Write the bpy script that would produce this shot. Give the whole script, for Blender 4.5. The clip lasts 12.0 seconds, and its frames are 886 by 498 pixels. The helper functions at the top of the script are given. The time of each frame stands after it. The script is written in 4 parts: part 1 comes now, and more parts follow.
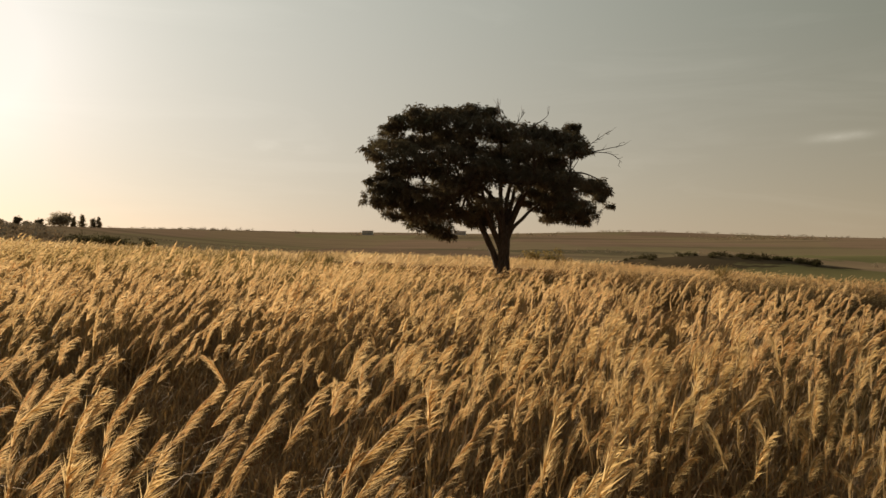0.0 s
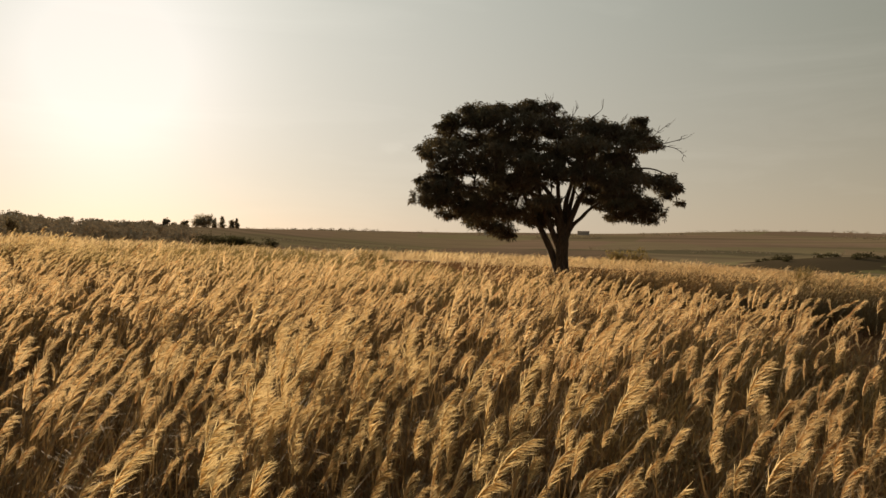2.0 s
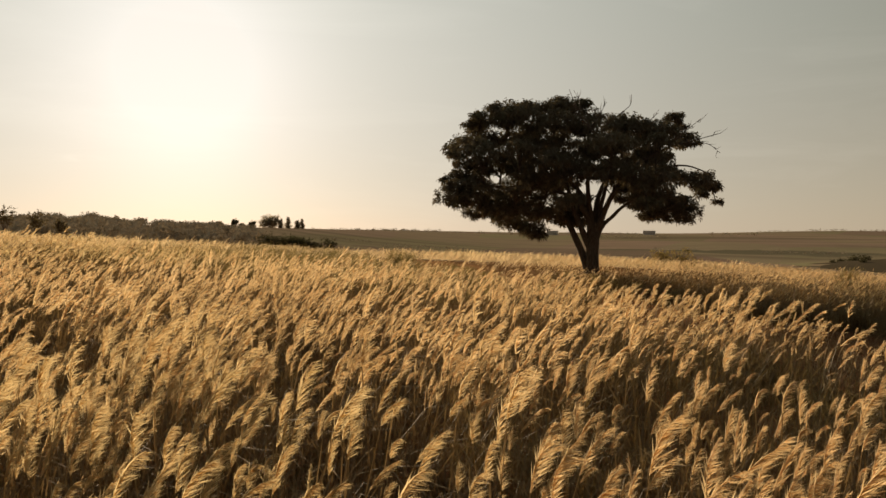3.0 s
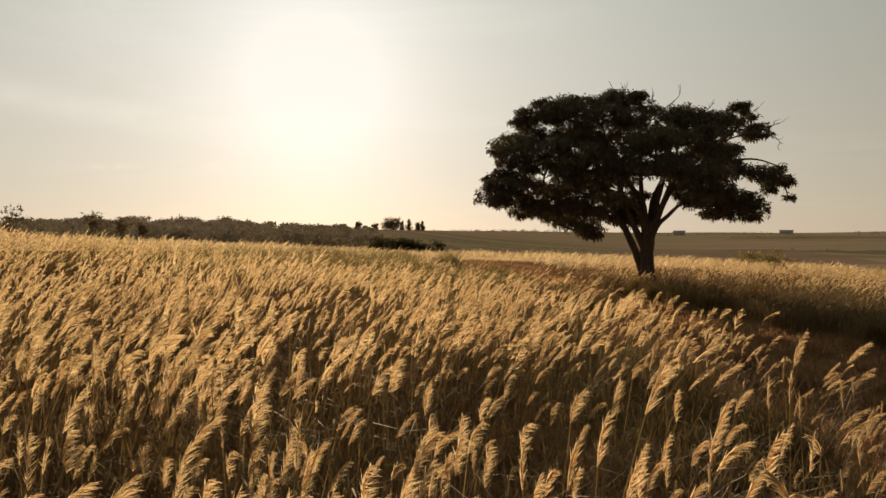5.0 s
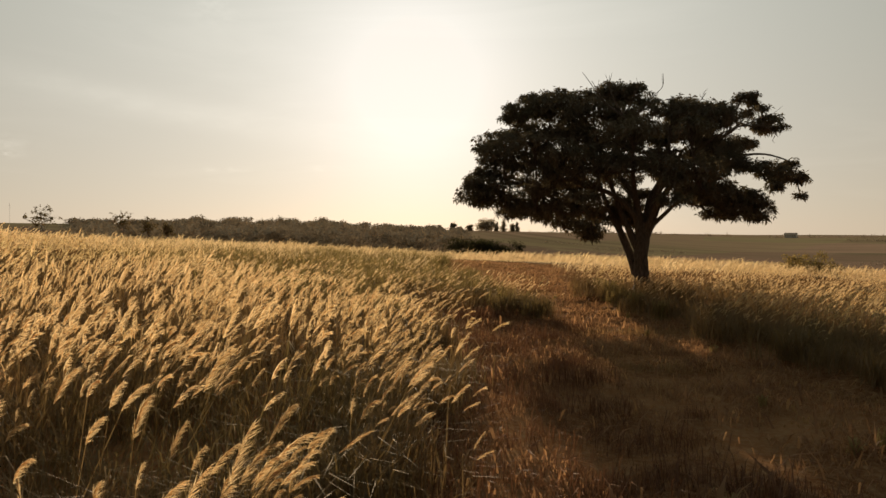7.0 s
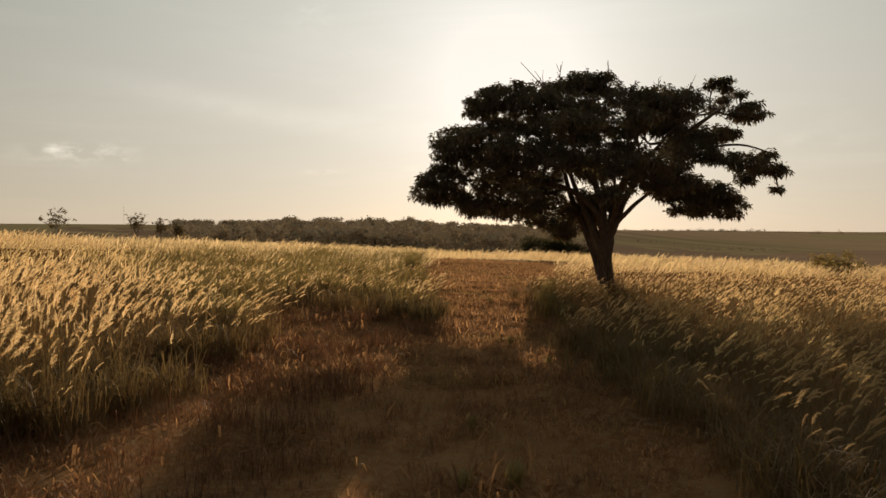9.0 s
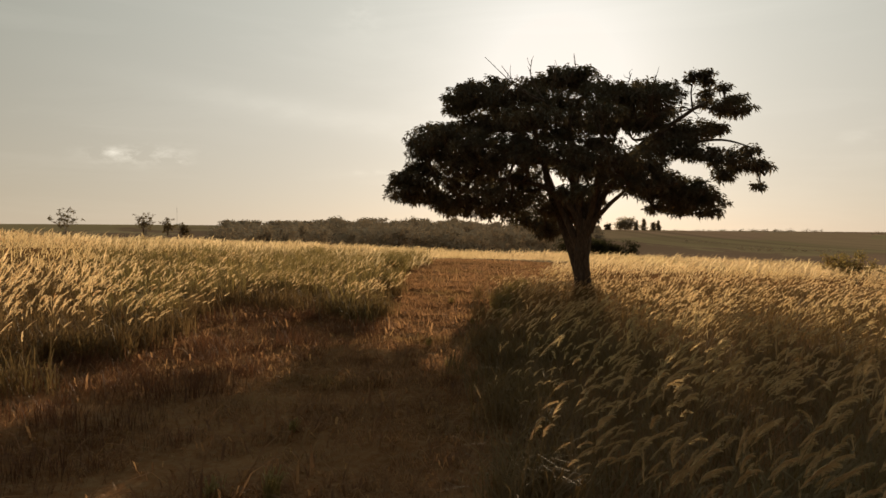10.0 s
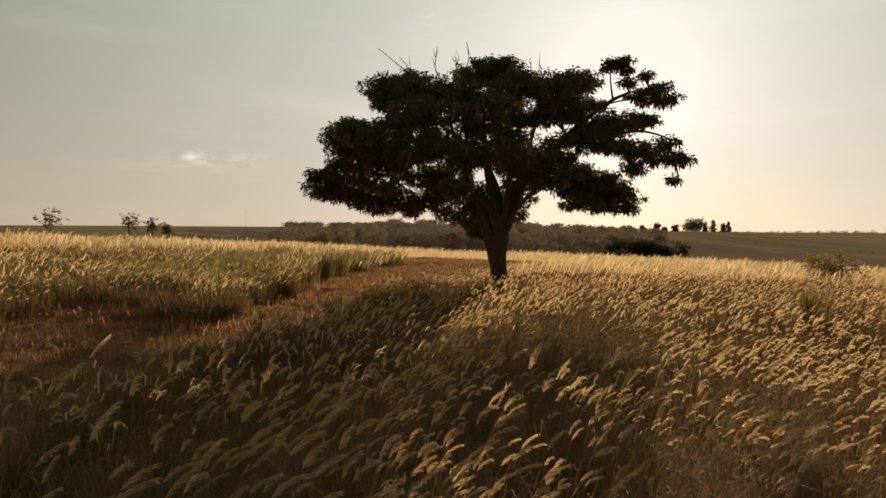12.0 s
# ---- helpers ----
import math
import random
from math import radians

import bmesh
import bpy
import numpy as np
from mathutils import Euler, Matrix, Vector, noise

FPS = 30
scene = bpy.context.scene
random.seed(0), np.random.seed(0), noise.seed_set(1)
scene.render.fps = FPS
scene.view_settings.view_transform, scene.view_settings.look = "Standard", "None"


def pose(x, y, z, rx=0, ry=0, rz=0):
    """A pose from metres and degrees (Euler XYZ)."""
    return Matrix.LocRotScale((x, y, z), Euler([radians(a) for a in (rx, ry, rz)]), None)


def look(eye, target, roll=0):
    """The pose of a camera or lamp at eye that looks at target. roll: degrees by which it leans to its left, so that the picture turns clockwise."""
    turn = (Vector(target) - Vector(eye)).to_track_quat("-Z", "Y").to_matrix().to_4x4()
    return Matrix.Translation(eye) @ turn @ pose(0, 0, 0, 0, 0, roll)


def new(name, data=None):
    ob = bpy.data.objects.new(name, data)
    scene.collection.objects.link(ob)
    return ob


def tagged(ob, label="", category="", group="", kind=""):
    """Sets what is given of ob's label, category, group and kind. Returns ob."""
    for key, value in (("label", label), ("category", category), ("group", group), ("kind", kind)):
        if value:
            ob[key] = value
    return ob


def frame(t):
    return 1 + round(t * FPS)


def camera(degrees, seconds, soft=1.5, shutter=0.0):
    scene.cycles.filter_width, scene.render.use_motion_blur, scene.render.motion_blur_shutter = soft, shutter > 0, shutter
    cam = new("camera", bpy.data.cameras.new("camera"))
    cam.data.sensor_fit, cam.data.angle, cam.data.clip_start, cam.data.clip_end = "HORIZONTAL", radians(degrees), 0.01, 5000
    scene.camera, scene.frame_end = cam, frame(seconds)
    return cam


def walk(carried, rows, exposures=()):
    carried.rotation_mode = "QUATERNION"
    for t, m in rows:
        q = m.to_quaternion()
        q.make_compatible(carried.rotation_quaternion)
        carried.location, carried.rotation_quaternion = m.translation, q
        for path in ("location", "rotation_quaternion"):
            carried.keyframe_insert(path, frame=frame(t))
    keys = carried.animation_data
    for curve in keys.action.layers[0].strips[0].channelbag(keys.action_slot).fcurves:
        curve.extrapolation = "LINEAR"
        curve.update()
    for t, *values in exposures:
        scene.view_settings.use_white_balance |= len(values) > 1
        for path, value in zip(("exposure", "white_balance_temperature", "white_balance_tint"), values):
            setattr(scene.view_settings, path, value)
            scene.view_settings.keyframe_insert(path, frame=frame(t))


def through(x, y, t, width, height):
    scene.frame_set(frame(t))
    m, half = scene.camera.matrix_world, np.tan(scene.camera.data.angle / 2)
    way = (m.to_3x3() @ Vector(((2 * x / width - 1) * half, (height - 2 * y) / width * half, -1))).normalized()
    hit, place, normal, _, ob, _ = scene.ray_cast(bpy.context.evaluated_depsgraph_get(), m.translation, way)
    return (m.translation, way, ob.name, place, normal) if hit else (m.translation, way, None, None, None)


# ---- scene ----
cam = camera(62.6, 12.0, soft=1.5)
PATH = [
    (0, (1.812, 4.523, 2.721), (1.712, 6.52, 2.677), 0.8),
    (0.5, (2.55, 4.707, 2.721), (2.366, 6.698, 2.676), 0.8),
    (1, (3.311, 4.894, 2.716), (3.045, 6.875, 2.67), 0.7),
    (1.5, (4.094, 5.093, 2.71), (3.743, 7.061, 2.662), 0.7),
    (2, (4.874, 5.322, 2.708), (4.44, 7.274, 2.66), 0.7),
    (2.5, (5.643, 5.611, 2.711), (5.125, 7.542, 2.663), 0.7),
    (3, (6.376, 5.976, 2.71), (5.775, 7.883, 2.66), 0.6),
    (5, (9.258, 7.792, 2.721), (8.349, 9.573, 2.672), 0.2),
    (5.5, (10.069, 8.416, 2.716), (9.096, 10.163, 2.668), 0.3),
    (6, (10.996, 9.176, 2.713), (9.966, 10.89, 2.665), 0.3),
    (6.5, (11.963, 10.039, 2.704), (10.878, 11.718, 2.657), 0.3),
    (7, (12.928, 10.972, 2.708), (11.789, 12.614, 2.661), 0.4),
    (9, (16.647, 14.993, 2.744), (15.306, 16.475, 2.693), 0.1),
    (9.5, (17.52, 16.091, 2.727), (16.131, 17.528, 2.676), 0.1),
    (10, (18.322, 17.219, 2.694), (16.886, 18.611, 2.644), 0.1),
    (10.5, (19.087, 18.356, 2.657), (17.613, 19.706, 2.609), 0.1),
    (11, (19.836, 19.498, 2.617), (18.334, 20.817, 2.571), 0.1),
    (11.5, (20.56, 20.662, 2.586), (19.03, 21.949, 2.54), 0.2),
    (12, (21.291, 21.846, 2.573), (19.734, 23.101, 2.527), 0.1),
]
walk(cam, [(t, look(eye, target, roll)) for t, eye, target, roll in PATH])

# ---- sky, sun ----
SUN_AZ, SUN_EL = 37.0, 11.4        # degrees left of +y, degrees up
SUN_DIR = Vector((-math.sin(radians(SUN_AZ)) * math.cos(radians(SUN_EL)),
                  math.cos(radians(SUN_AZ)) * math.cos(radians(SUN_EL)), math.sin(radians(SUN_EL))))

sun = new("sun", bpy.data.lights.new("sun", "SUN"))
sun.data.energy, sun.data.angle, sun.data.color = 5.0, radians(0.6), (1.0, 0.80, 0.56)
sun.matrix_world = look(SUN_DIR * 100, (0, 0, 0))

scene.view_settings.exposure = 0.35


def node(tree, kind, inputs=(), **fields):
    """A node with fields set by name and inputs set by index: a value or a socket."""
    n = tree.nodes.new(kind)
    for key, value in fields.items():
        setattr(n, key, value)
    for key, value in dict(inputs).items():
        if isinstance(value, bpy.types.NodeSocket):
            tree.links.new(value, n.inputs[key])
        else:
            n.inputs[key].default_value = value
    return n


def maths(tree, op, a, b=0.0, c=0.0, clamp=False):
    return node(tree, "ShaderNodeMath", {0: a, 1: b, 2: c}, operation=op, use_clamp=clamp).outputs[0]


def blend(tree, fac, a, b, kind="MIX"):
    n = node(tree, "ShaderNodeMix", {0: fac, 6: a, 7: b}, data_type="RGBA", blend_type=kind)
    return n.outputs[2]


def ramp(tree, fac, stops):
    n = node(tree, "ShaderNodeValToRGB", {0: fac})
    el = n.color_ramp.elements
    while len(el) < len(stops):
        el.new(0.5)
    for e, (pos, col) in zip(el, stops):
        e.position, e.color = pos, (*col, 1)
    return n.outputs[0]


world = bpy.data.worlds.new("sky")
scene.world = world
world.use_nodes = True
wt = world.node_tree
wt.nodes.clear()
way = node(wt, "ShaderNodeTexCoord").outputs["Generated"]
sky = node(wt, "ShaderNodeTexSky", sky_type="NISHITA", sun_disc=False, sun_elevation=radians(SUN_EL),
           sun_rotation=radians(-SUN_AZ), altitude=600.0, air_density=1.0, dust_density=1.0, ozone_density=1.5)
dot = node(wt, "ShaderNodeVectorMath", {0: way, 1: tuple(SUN_DIR)}, operation="DOT_PRODUCT").outputs["Value"]
theta = maths(wt, "ARCCOSINE", maths(wt, "MINIMUM", dot, 0.99999))
# hazy aureole round the sun, and the warm haze along the horizon
tight = maths(wt, "EXPONENT", maths(wt, "MULTIPLY", maths(wt, "POWER", maths(wt, "DIVIDE", theta, 0.145), 2.0), -1.0))
wide = maths(wt, "EXPONENT", maths(wt, "MULTIPLY", theta, -1.0))
up = node(wt, "ShaderNodeSeparateXYZ", {0: way}).outputs[2]
high = maths(wt, "MAXIMUM", up, 0.0)
low = maths(wt, "EXPONENT", maths(wt, "DIVIDE", high, -0.25))
# thin wisps of cloud, drawn out along the horizon
flat = node(wt, "ShaderNodeMapping", {0: way, 3: (2.2, 2.2, 16.0)}).outputs[0]
wisps = node(wt, "ShaderNodeTexNoise", {"Vector": flat, "Scale": 1.1, "Detail": 7.0, "Roughness": 0.6, "Distortion": 0.9}).outputs[0]
wisps = node(wt, "ShaderNodeMapRange", {0: wisps, 1: 0.50, 2: 0.85, 3: 0.0, 4: 0.05}).outputs[0]


def wisp(bearing, elev, half, thick, slope, strength, torn=1.0):
    """A drawn-out shred of cloud about one direction of the sky."""
    b, e = radians(bearing), radians(elev)
    right = (math.cos(b), math.sin(b), 0.0)
    ahead = (-math.sin(b), math.cos(b), 0.0)
    u = node(wt, "ShaderNodeVectorMath", {0: way, 1: right}, operation="DOT_PRODUCT").outputs["Value"]
    f = node(wt, "ShaderNodeVectorMath", {0: way, 1: ahead}, operation="DOT_PRODUCT").outputs["Value"]
    v = maths(wt, "SUBTRACT", maths(wt, "SUBTRACT", up, math.sin(e)), maths(wt, "MULTIPLY", u, slope))
    uu = maths(wt, "POWER", maths(wt, "ABSOLUTE", maths(wt, "DIVIDE", u, half)), 2.0)
    vv = maths(wt, "POWER", maths(wt, "ABSOLUTE", maths(wt, "DIVIDE", v, thick)), 2.0)
    mask = maths(wt, "EXPONENT", maths(wt, "MULTIPLY", maths(wt, "ADD", uu, vv), -1.0))
    grain = node(wt, "ShaderNodeTexNoise", {"Vector": node(wt, "ShaderNodeMapping", {0: way, 3: (1.0, 1.0, 2.4)}).outputs[0], "Scale": 26.0, "Detail": 5.0, "Roughness": 0.6}).outputs[0]
    grain = node(wt, "ShaderNodeMapRange", {0: grain, 1: 0.42, 2: 0.72, 3: 1.0 - torn, 4: 1.0}).outputs[0]
    mask = maths(wt, "MULTIPLY", maths(wt, "MULTIPLY", mask, grain), maths(wt, "GREATER_THAN", f, 0.0))
    return maths(wt, "MULTIPLY", mask, strength)


puffs = wisp(68.2, 5.4, 0.045, 0.010, 0.10, 0.40)
for cloud in ((56.0, 8.9, 0.19, 0.017, -0.15, 0.085, 0.35), (70.5, 5.6, 0.03, 0.006, 0.05, 0.25), (65.6, 5.0, 0.012, 0.004, 0.0, 0.22), (51.1, 4.5, 0.035, 0.004, 0.0, 0.12), (52.3, 16.1, 0.025, 0.02, 0.0, 0.10), (-25.5, 7.0, 0.03, 0.005, 0.05, 0.22, 0.5), (15.0, 6.4, 0.05, 0.008, 0.0, 0.08), (44.0, 4.8, 0.02, 0.004, 0.0, 0.08)):
    puffs = maths(wt, "ADD", puffs, wisp(*cloud))


def lit(colour, strength):
    return node(wt, "ShaderNodeBackground", {0: (*colour, 1), 1: strength}).outputs[0]


def summed(*shaders):
    total = shaders[0]
    for sh in shaders[1:]:
        total = node(wt, "ShaderNodeAddShader", {0: total, 1: sh}).outputs[0]
    return total


def weighed(colour, amount):
    return node(wt, "ShaderNodeVectorMath", {0: colour, 3: amount}, operation="SCALE").outputs[0]


def joined(op, *terms):
    total = terms[0]
    for term in terms[1:]:
        total = node(wt, "ShaderNodeVectorMath", {0: total, 1: term}, operation=op).outputs[0]
    return total


clear = node(wt, "ShaderNodeBackground", {0: sky.outputs[0], 1: 0.005}).outputs[0]
haze = joined("ADD", weighed((0.777, 0.743, 0.689), wide), weighed((0.135, 0.123, 0.143), tight), weighed((0.284, 0.185, 0.116), low),
              weighed((-0.233, -0.240, -0.210), maths(wt, "MULTIPLY", low, wide)), (-0.141, -0.096, -0.102))
haze = joined("MAXIMUM", haze, (0.082, 0.078, 0.067))
haze = joined("MINIMUM", haze, (0.714, 0.658, 0.600))
both = summed(clear, node(wt, "ShaderNodeBackground", {0: haze, 1: 1.0}).outputs[0], lit((0.78, 0.72, 0.63), wisps), lit((0.78, 0.73, 0.64), puffs))
node(wt, "ShaderNodeOutputWorld", {0: both})


# ---- materials ----
def material(name):
    m = bpy.data.materials.new(name)
    m.use_nodes = True
    t = m.node_tree
    t.nodes.clear()
    return m, t, node(t, "ShaderNodeNewGeometry").outputs["Position"]


def cloudy(t, pos, scale, detail=4.0, rough=0.55):
    return node(t, "ShaderNodeTexNoise", {"Vector": pos, "Scale": scale, "Detail": detail, "Roughness": rough}).outputs[0]


def spread(t, fac, lo, hi, a=0.0, b=1.0):
    return node(t, "ShaderNodeMapRange", {0: fac, 1: lo, 2: hi, 3: a, 4: b}).outputs[0]


def finish(t, shader):
    node(t, "ShaderNodeOutputMaterial", {0: shader})


def leafy(name, dark, light, green, through=0.5, gloss=0.04, patch=0.12, rough=0.6):
    """A thin, light-passing plant surface: two tones by patch and by piece, some green."""
    m, t, pos = material(name)
    piece = node(t, "ShaderNodeNewGeometry").outputs["Random Per Island"]
    mixd = maths(t, "ADD", maths(t, "MULTIPLY", spread(t, cloudy(t, pos, patch * 4), 0.3, 0.7), 0.5), maths(t, "MULTIPLY", piece, 0.5))
    col = blend(t, mixd, (*dark, 1), (*light, 1))
    col = blend(t, spread(t, cloudy(t, pos, patch), 0.52, 0.72, 0.0, 0.75), col, (*green, 1))
    body = node(t, "ShaderNodeMixShader", {0: through, 1: node(t, "ShaderNodeBsdfDiffuse", {0: col}).outputs[0],
                                           2: node(t, "ShaderNodeBsdfTranslucent", {0: col}).outputs[0]}).outputs[0]
    shine = node(t, "ShaderNodeBsdfGlossy", {0: (1, 1, 1, 1), 1: rough}).outputs[0]
    finish(t, node(t, "ShaderNodeMixShader", {0: gloss, 1: body, 2: shine}).outputs[0])
    return m


PLUME = leafy("grass_plume", (0.53, 0.37, 0.17), (0.88, 0.66, 0.38), (0.56, 0.44, 0.20), 0.74, 0.02)
BLADE = leafy("grass_blade", (0.14, 0.082, 0.032), (0.33, 0.21, 0.085), (0.15, 0.118, 0.04), 0.34, 0.03, 0.2)
SHORT = leafy("short_dry_grass", (0.17, 0.075, 0.032), (0.52, 0.29, 0.13), (0.28, 0.19, 0.07), 0.6, 0.02, 0.45)
RED = leafy("reddish_grass", (0.095, 0.042, 0.020), (0.26, 0.122, 0.058), (0.16, 0.085, 0.038), 0.25, 0.02, 0.45)
LEAF = leafy("tree_leaf", (0.105, 0.079, 0.040), (0.18, 0.138, 0.074), (0.12, 0.110, 0.048), 0.35, 0.07, 0.5)
# woodland and hedge leaves: distance haze painted in as light, even tones
HAZED_FAR_LEAF = leafy("hazed_far_leaf", (0.43, 0.35, 0.25), (0.47, 0.385, 0.28), (0.44, 0.365, 0.255), 0.08, 0.0, 0.02)


def bark_material():
    m, t, pos = material("bark")
    ridged = node(t, "ShaderNodeMapping", {0: pos, 3: (9.0, 9.0, 2.0)}).outputs[0]
    ridge = cloudy(t, ridged, 2.0, 6.0, 0.65)
    col = ramp(t, ridge, [(0.3, (0.045, 0.033, 0.024)), (0.55, (0.12, 0.088, 0.062)), (0.75, (0.20, 0.16, 0.12))])
    bump = node(t, "ShaderNodeBump", {"Strength": 0.8, "Distance": 0.03, "Height": ridge}).outputs[0]
    finish(t, node(t, "ShaderNodeBsdfPrincipled", {"Base Color": col, "Roughness": 0.9, "Normal": bump}).outputs[0])
    return m


GREEN = leafy("green_grass", (0.25, 0.18, 0.055), (0.44, 0.32, 0.12), (0.25, 0.205, 0.065), 0.36, 0.03, 0.5)
SHRUB_LEAF = leafy("shrub_leaf", (0.055, 0.048, 0.024), (0.10, 0.085, 0.045), (0.08, 0.08, 0.03), 0.35, 0.0, 0.1)
# far single trees: paler than real foliage, the haze is put into this colour
HAZED_TREE_LEAF = leafy("hazed_tree_leaf", (0.36, 0.30, 0.21), (0.42, 0.35, 0.25), (0.38, 0.32, 0.22), 0.72, 0.0, 0.02)
BARK = bark_material()


def ground_material():
    """Red earth and straw near by, a patchwork of fields far off."""
    m, t, pos = material("red_earth_and_fields")
    big, fine = cloudy(t, pos, 0.35, 5.0), cloudy(t, pos, 9.0, 6.0, 0.7)
    earth = ramp(t, big, [(0.3, (0.14, 0.061, 0.026)), (0.5, (0.23, 0.108, 0.047)), (0.7, (0.31, 0.163, 0.075))])
    earth = blend(t, spread(t, fine, 0.42, 0.68), earth, (0.31, 0.19, 0.10, 1))
    cells = node(t, "ShaderNodeTexVoronoi", {"Vector": node(t, "ShaderNodeMapping", {0: pos, 2: (0, 0, 0.6), 3: (1.0, 0.45, 0.0)}).outputs[0], "Scale": 0.0075})
    pick = node(t, "ShaderNodeSeparateColor", {0: cells.outputs["Color"]}).outputs[0]
    fields = ramp(t, pick, [(0.0, (0.31, 0.215, 0.15)), (0.22, (0.29, 0.205, 0.14)), (0.42, (0.29, 0.22, 0.135)),
                            (0.6, (0.235, 0.16, 0.115)), (0.8, (0.25, 0.225, 0.115)), (1.0, (0.32, 0.23, 0.16))])
    fields = blend(t, spread(t, cloudy(t, pos, 0.03, 6.0), 0.35, 0.7, 0.0, 0.5), fields, (0.235, 0.165, 0.115, 1))
    strips = cloudy(t, node(t, "ShaderNodeMapping", {0: pos, 2: (0, 0, 0.35), 3: (0.12, 1.0, 0.0)}).outputs[0], 0.012, 5.0)
    fields = blend(t, spread(t, strips, 0.50, 0.62, 0.0, 0.7), fields, (0.17, 0.13, 0.085, 1))
    # a dark bank and a green pasture down in the valley, and the brown slope under the wood
    for cx, cy, turned, half, deep, tone in ((-242, 294, -42.0, 210, 140, (0.19, 0.135, 0.095, 1)), (126, 390, 17.0, 62, 40, (0.10, 0.076, 0.048, 1)), (165, 315, 26.0, 62, 58, (0.20, 0.178, 0.085, 1)), (300, 545, 27.0, 90, 70, (0.19, 0.175, 0.085, 1)), (60, 640, 8.0, 120, 50, (0.15, 0.125, 0.08, 1))):
        spot = node(t, "ShaderNodeMapping", {0: pos, 1: (cx, cy, 0), 2: (0, 0, -radians(turned)), 3: (half, deep, 1e6)}, vector_type="TEXTURE").outputs[0]
        away = node(t, "ShaderNodeVectorMath", {0: spot}, operation="LENGTH").outputs["Value"]
        away = maths(t, "ADD", away, spread(t, cloudy(t, pos, 0.05, 3.0), 0.3, 0.7, -0.25, 0.25))
        fields = blend(t, spread(t, away, 1.02, 0.94), fields, tone)
    off = node(t, "ShaderNodeVectorMath", {0: pos, 1: (6.0, 34.0, 0.0)}, operation="DISTANCE").outputs["Value"]
    col = blend(t, spread(t, off, 60.0, 95.0), earth, fields)
    bump = node(t, "ShaderNodeBump", {"Strength": 0.6, "Distance": 0.04, "Height": fine}).outputs[0]
    finish(t, node(t, "ShaderNodeBsdfPrincipled", {"Base Color": col, "Roughness": 1.0, "Specular IOR Level": 0.0, "Normal": bump}).outputs[0])
    return m


GROUND = ground_material()


def plain(name, a, b, scale, rough=0.8):
    m, t, pos = material(name)
    col = blend(t, spread(t, cloudy(t, pos, scale), 0.3, 0.7), (*a, 1), (*b, 1))
    finish(t, node(t, "ShaderNodeBsdfPrincipled", {"Base Color": col, "Roughness": rough}).outputs[0])
    return m


WALL = plain("house_plaster", (0.62, 0.57, 0.50), (0.74, 0.69, 0.61), 0.5)
ROOF = plain("roof_sheet", (0.22, 0.15, 0.11), (0.30, 0.21, 0.15), 0.5)
STEEL = plain("mast_steel", (0.20, 0.20, 0.20), (0.30, 0.29, 0.28), 0.5, 0.5)
TWIG = plain("dead_twig", (0.10, 0.075, 0.055), (0.17, 0.13, 0.10), 3.0)


# ---- mesh helpers ----
def linked(name, verts, faces, mats, parent=None, which=None, smooth=False):
    """One mesh object from arrays; faces: an (n, 3) or (n, 4) array, or a list of such."""
    faces = faces if isinstance(faces, list) else [faces]
    me = bpy.data.meshes.new(name)
    verts = np.asarray(verts, np.float32)
    me.vertices.add(len(verts))
    me.vertices.foreach_set("co", verts.ravel())
    loops = np.concatenate([np.asarray(f, np.int32).ravel() for f in faces])
    sizes = np.concatenate([np.full(len(f), np.asarray(f).shape[1], np.int32) for f in faces])
    me.loops.add(len(loops))
    me.loops.foreach_set("vertex_index", loops)
    me.polygons.add(len(sizes))
    me.polygons.foreach_set("loop_start", np.concatenate([[0], np.cumsum(sizes)[:-1]]).astype(np.int32))
    for m in mats:
        me.materials.append(m)
    if which is not None:
        me.polygons.foreach_set("material_index", np.asarray(which, np.int32))
    if smooth:
        me.polygons.foreach_set("use_smooth", np.ones(len(sizes), bool))
    me.update(calc_edges=True)
    ob = new(name, me)
    if parent is not None:
        ob.parent = parent
    return ob


def part(name, bm, material_, parent, label=""):
    me = bpy.data.meshes.new(name)
    bm.to_mesh(me)
    bm.free()
    me.materials.append(material_)
    ob = new(name, me)
    ob.parent = parent
    return tagged(ob, label) if label else ob


def smoothstep(a, b, x):
    k = np.clip((x - a) / (b - a), 0, 1)
    return k * k * (3 - 2 * k)


def softplus(x, s):
    return s * np.logaddexp(0, np.asarray(x, float) / s)


def ripple(x, y, size, seed=0):
    """Smooth noise of about -1 to 1 with features of that size, for arrays."""
    rng = np.random.default_rng(seed)
    total = np.zeros(np.shape(x))
    for k in range(7):
        a, ph, s = rng.uniform(0, 2 * math.pi), rng.uniform(0, 2 * math.pi), rng.uniform(0.6, 1.7)
        total = total + np.sin((x * math.cos(a) + y * math.sin(a)) * 2 * math.pi / (size * s) + ph)
    return total / 3.0


# ---- the lie of the land ----
TREE = (2.95, 39.15)


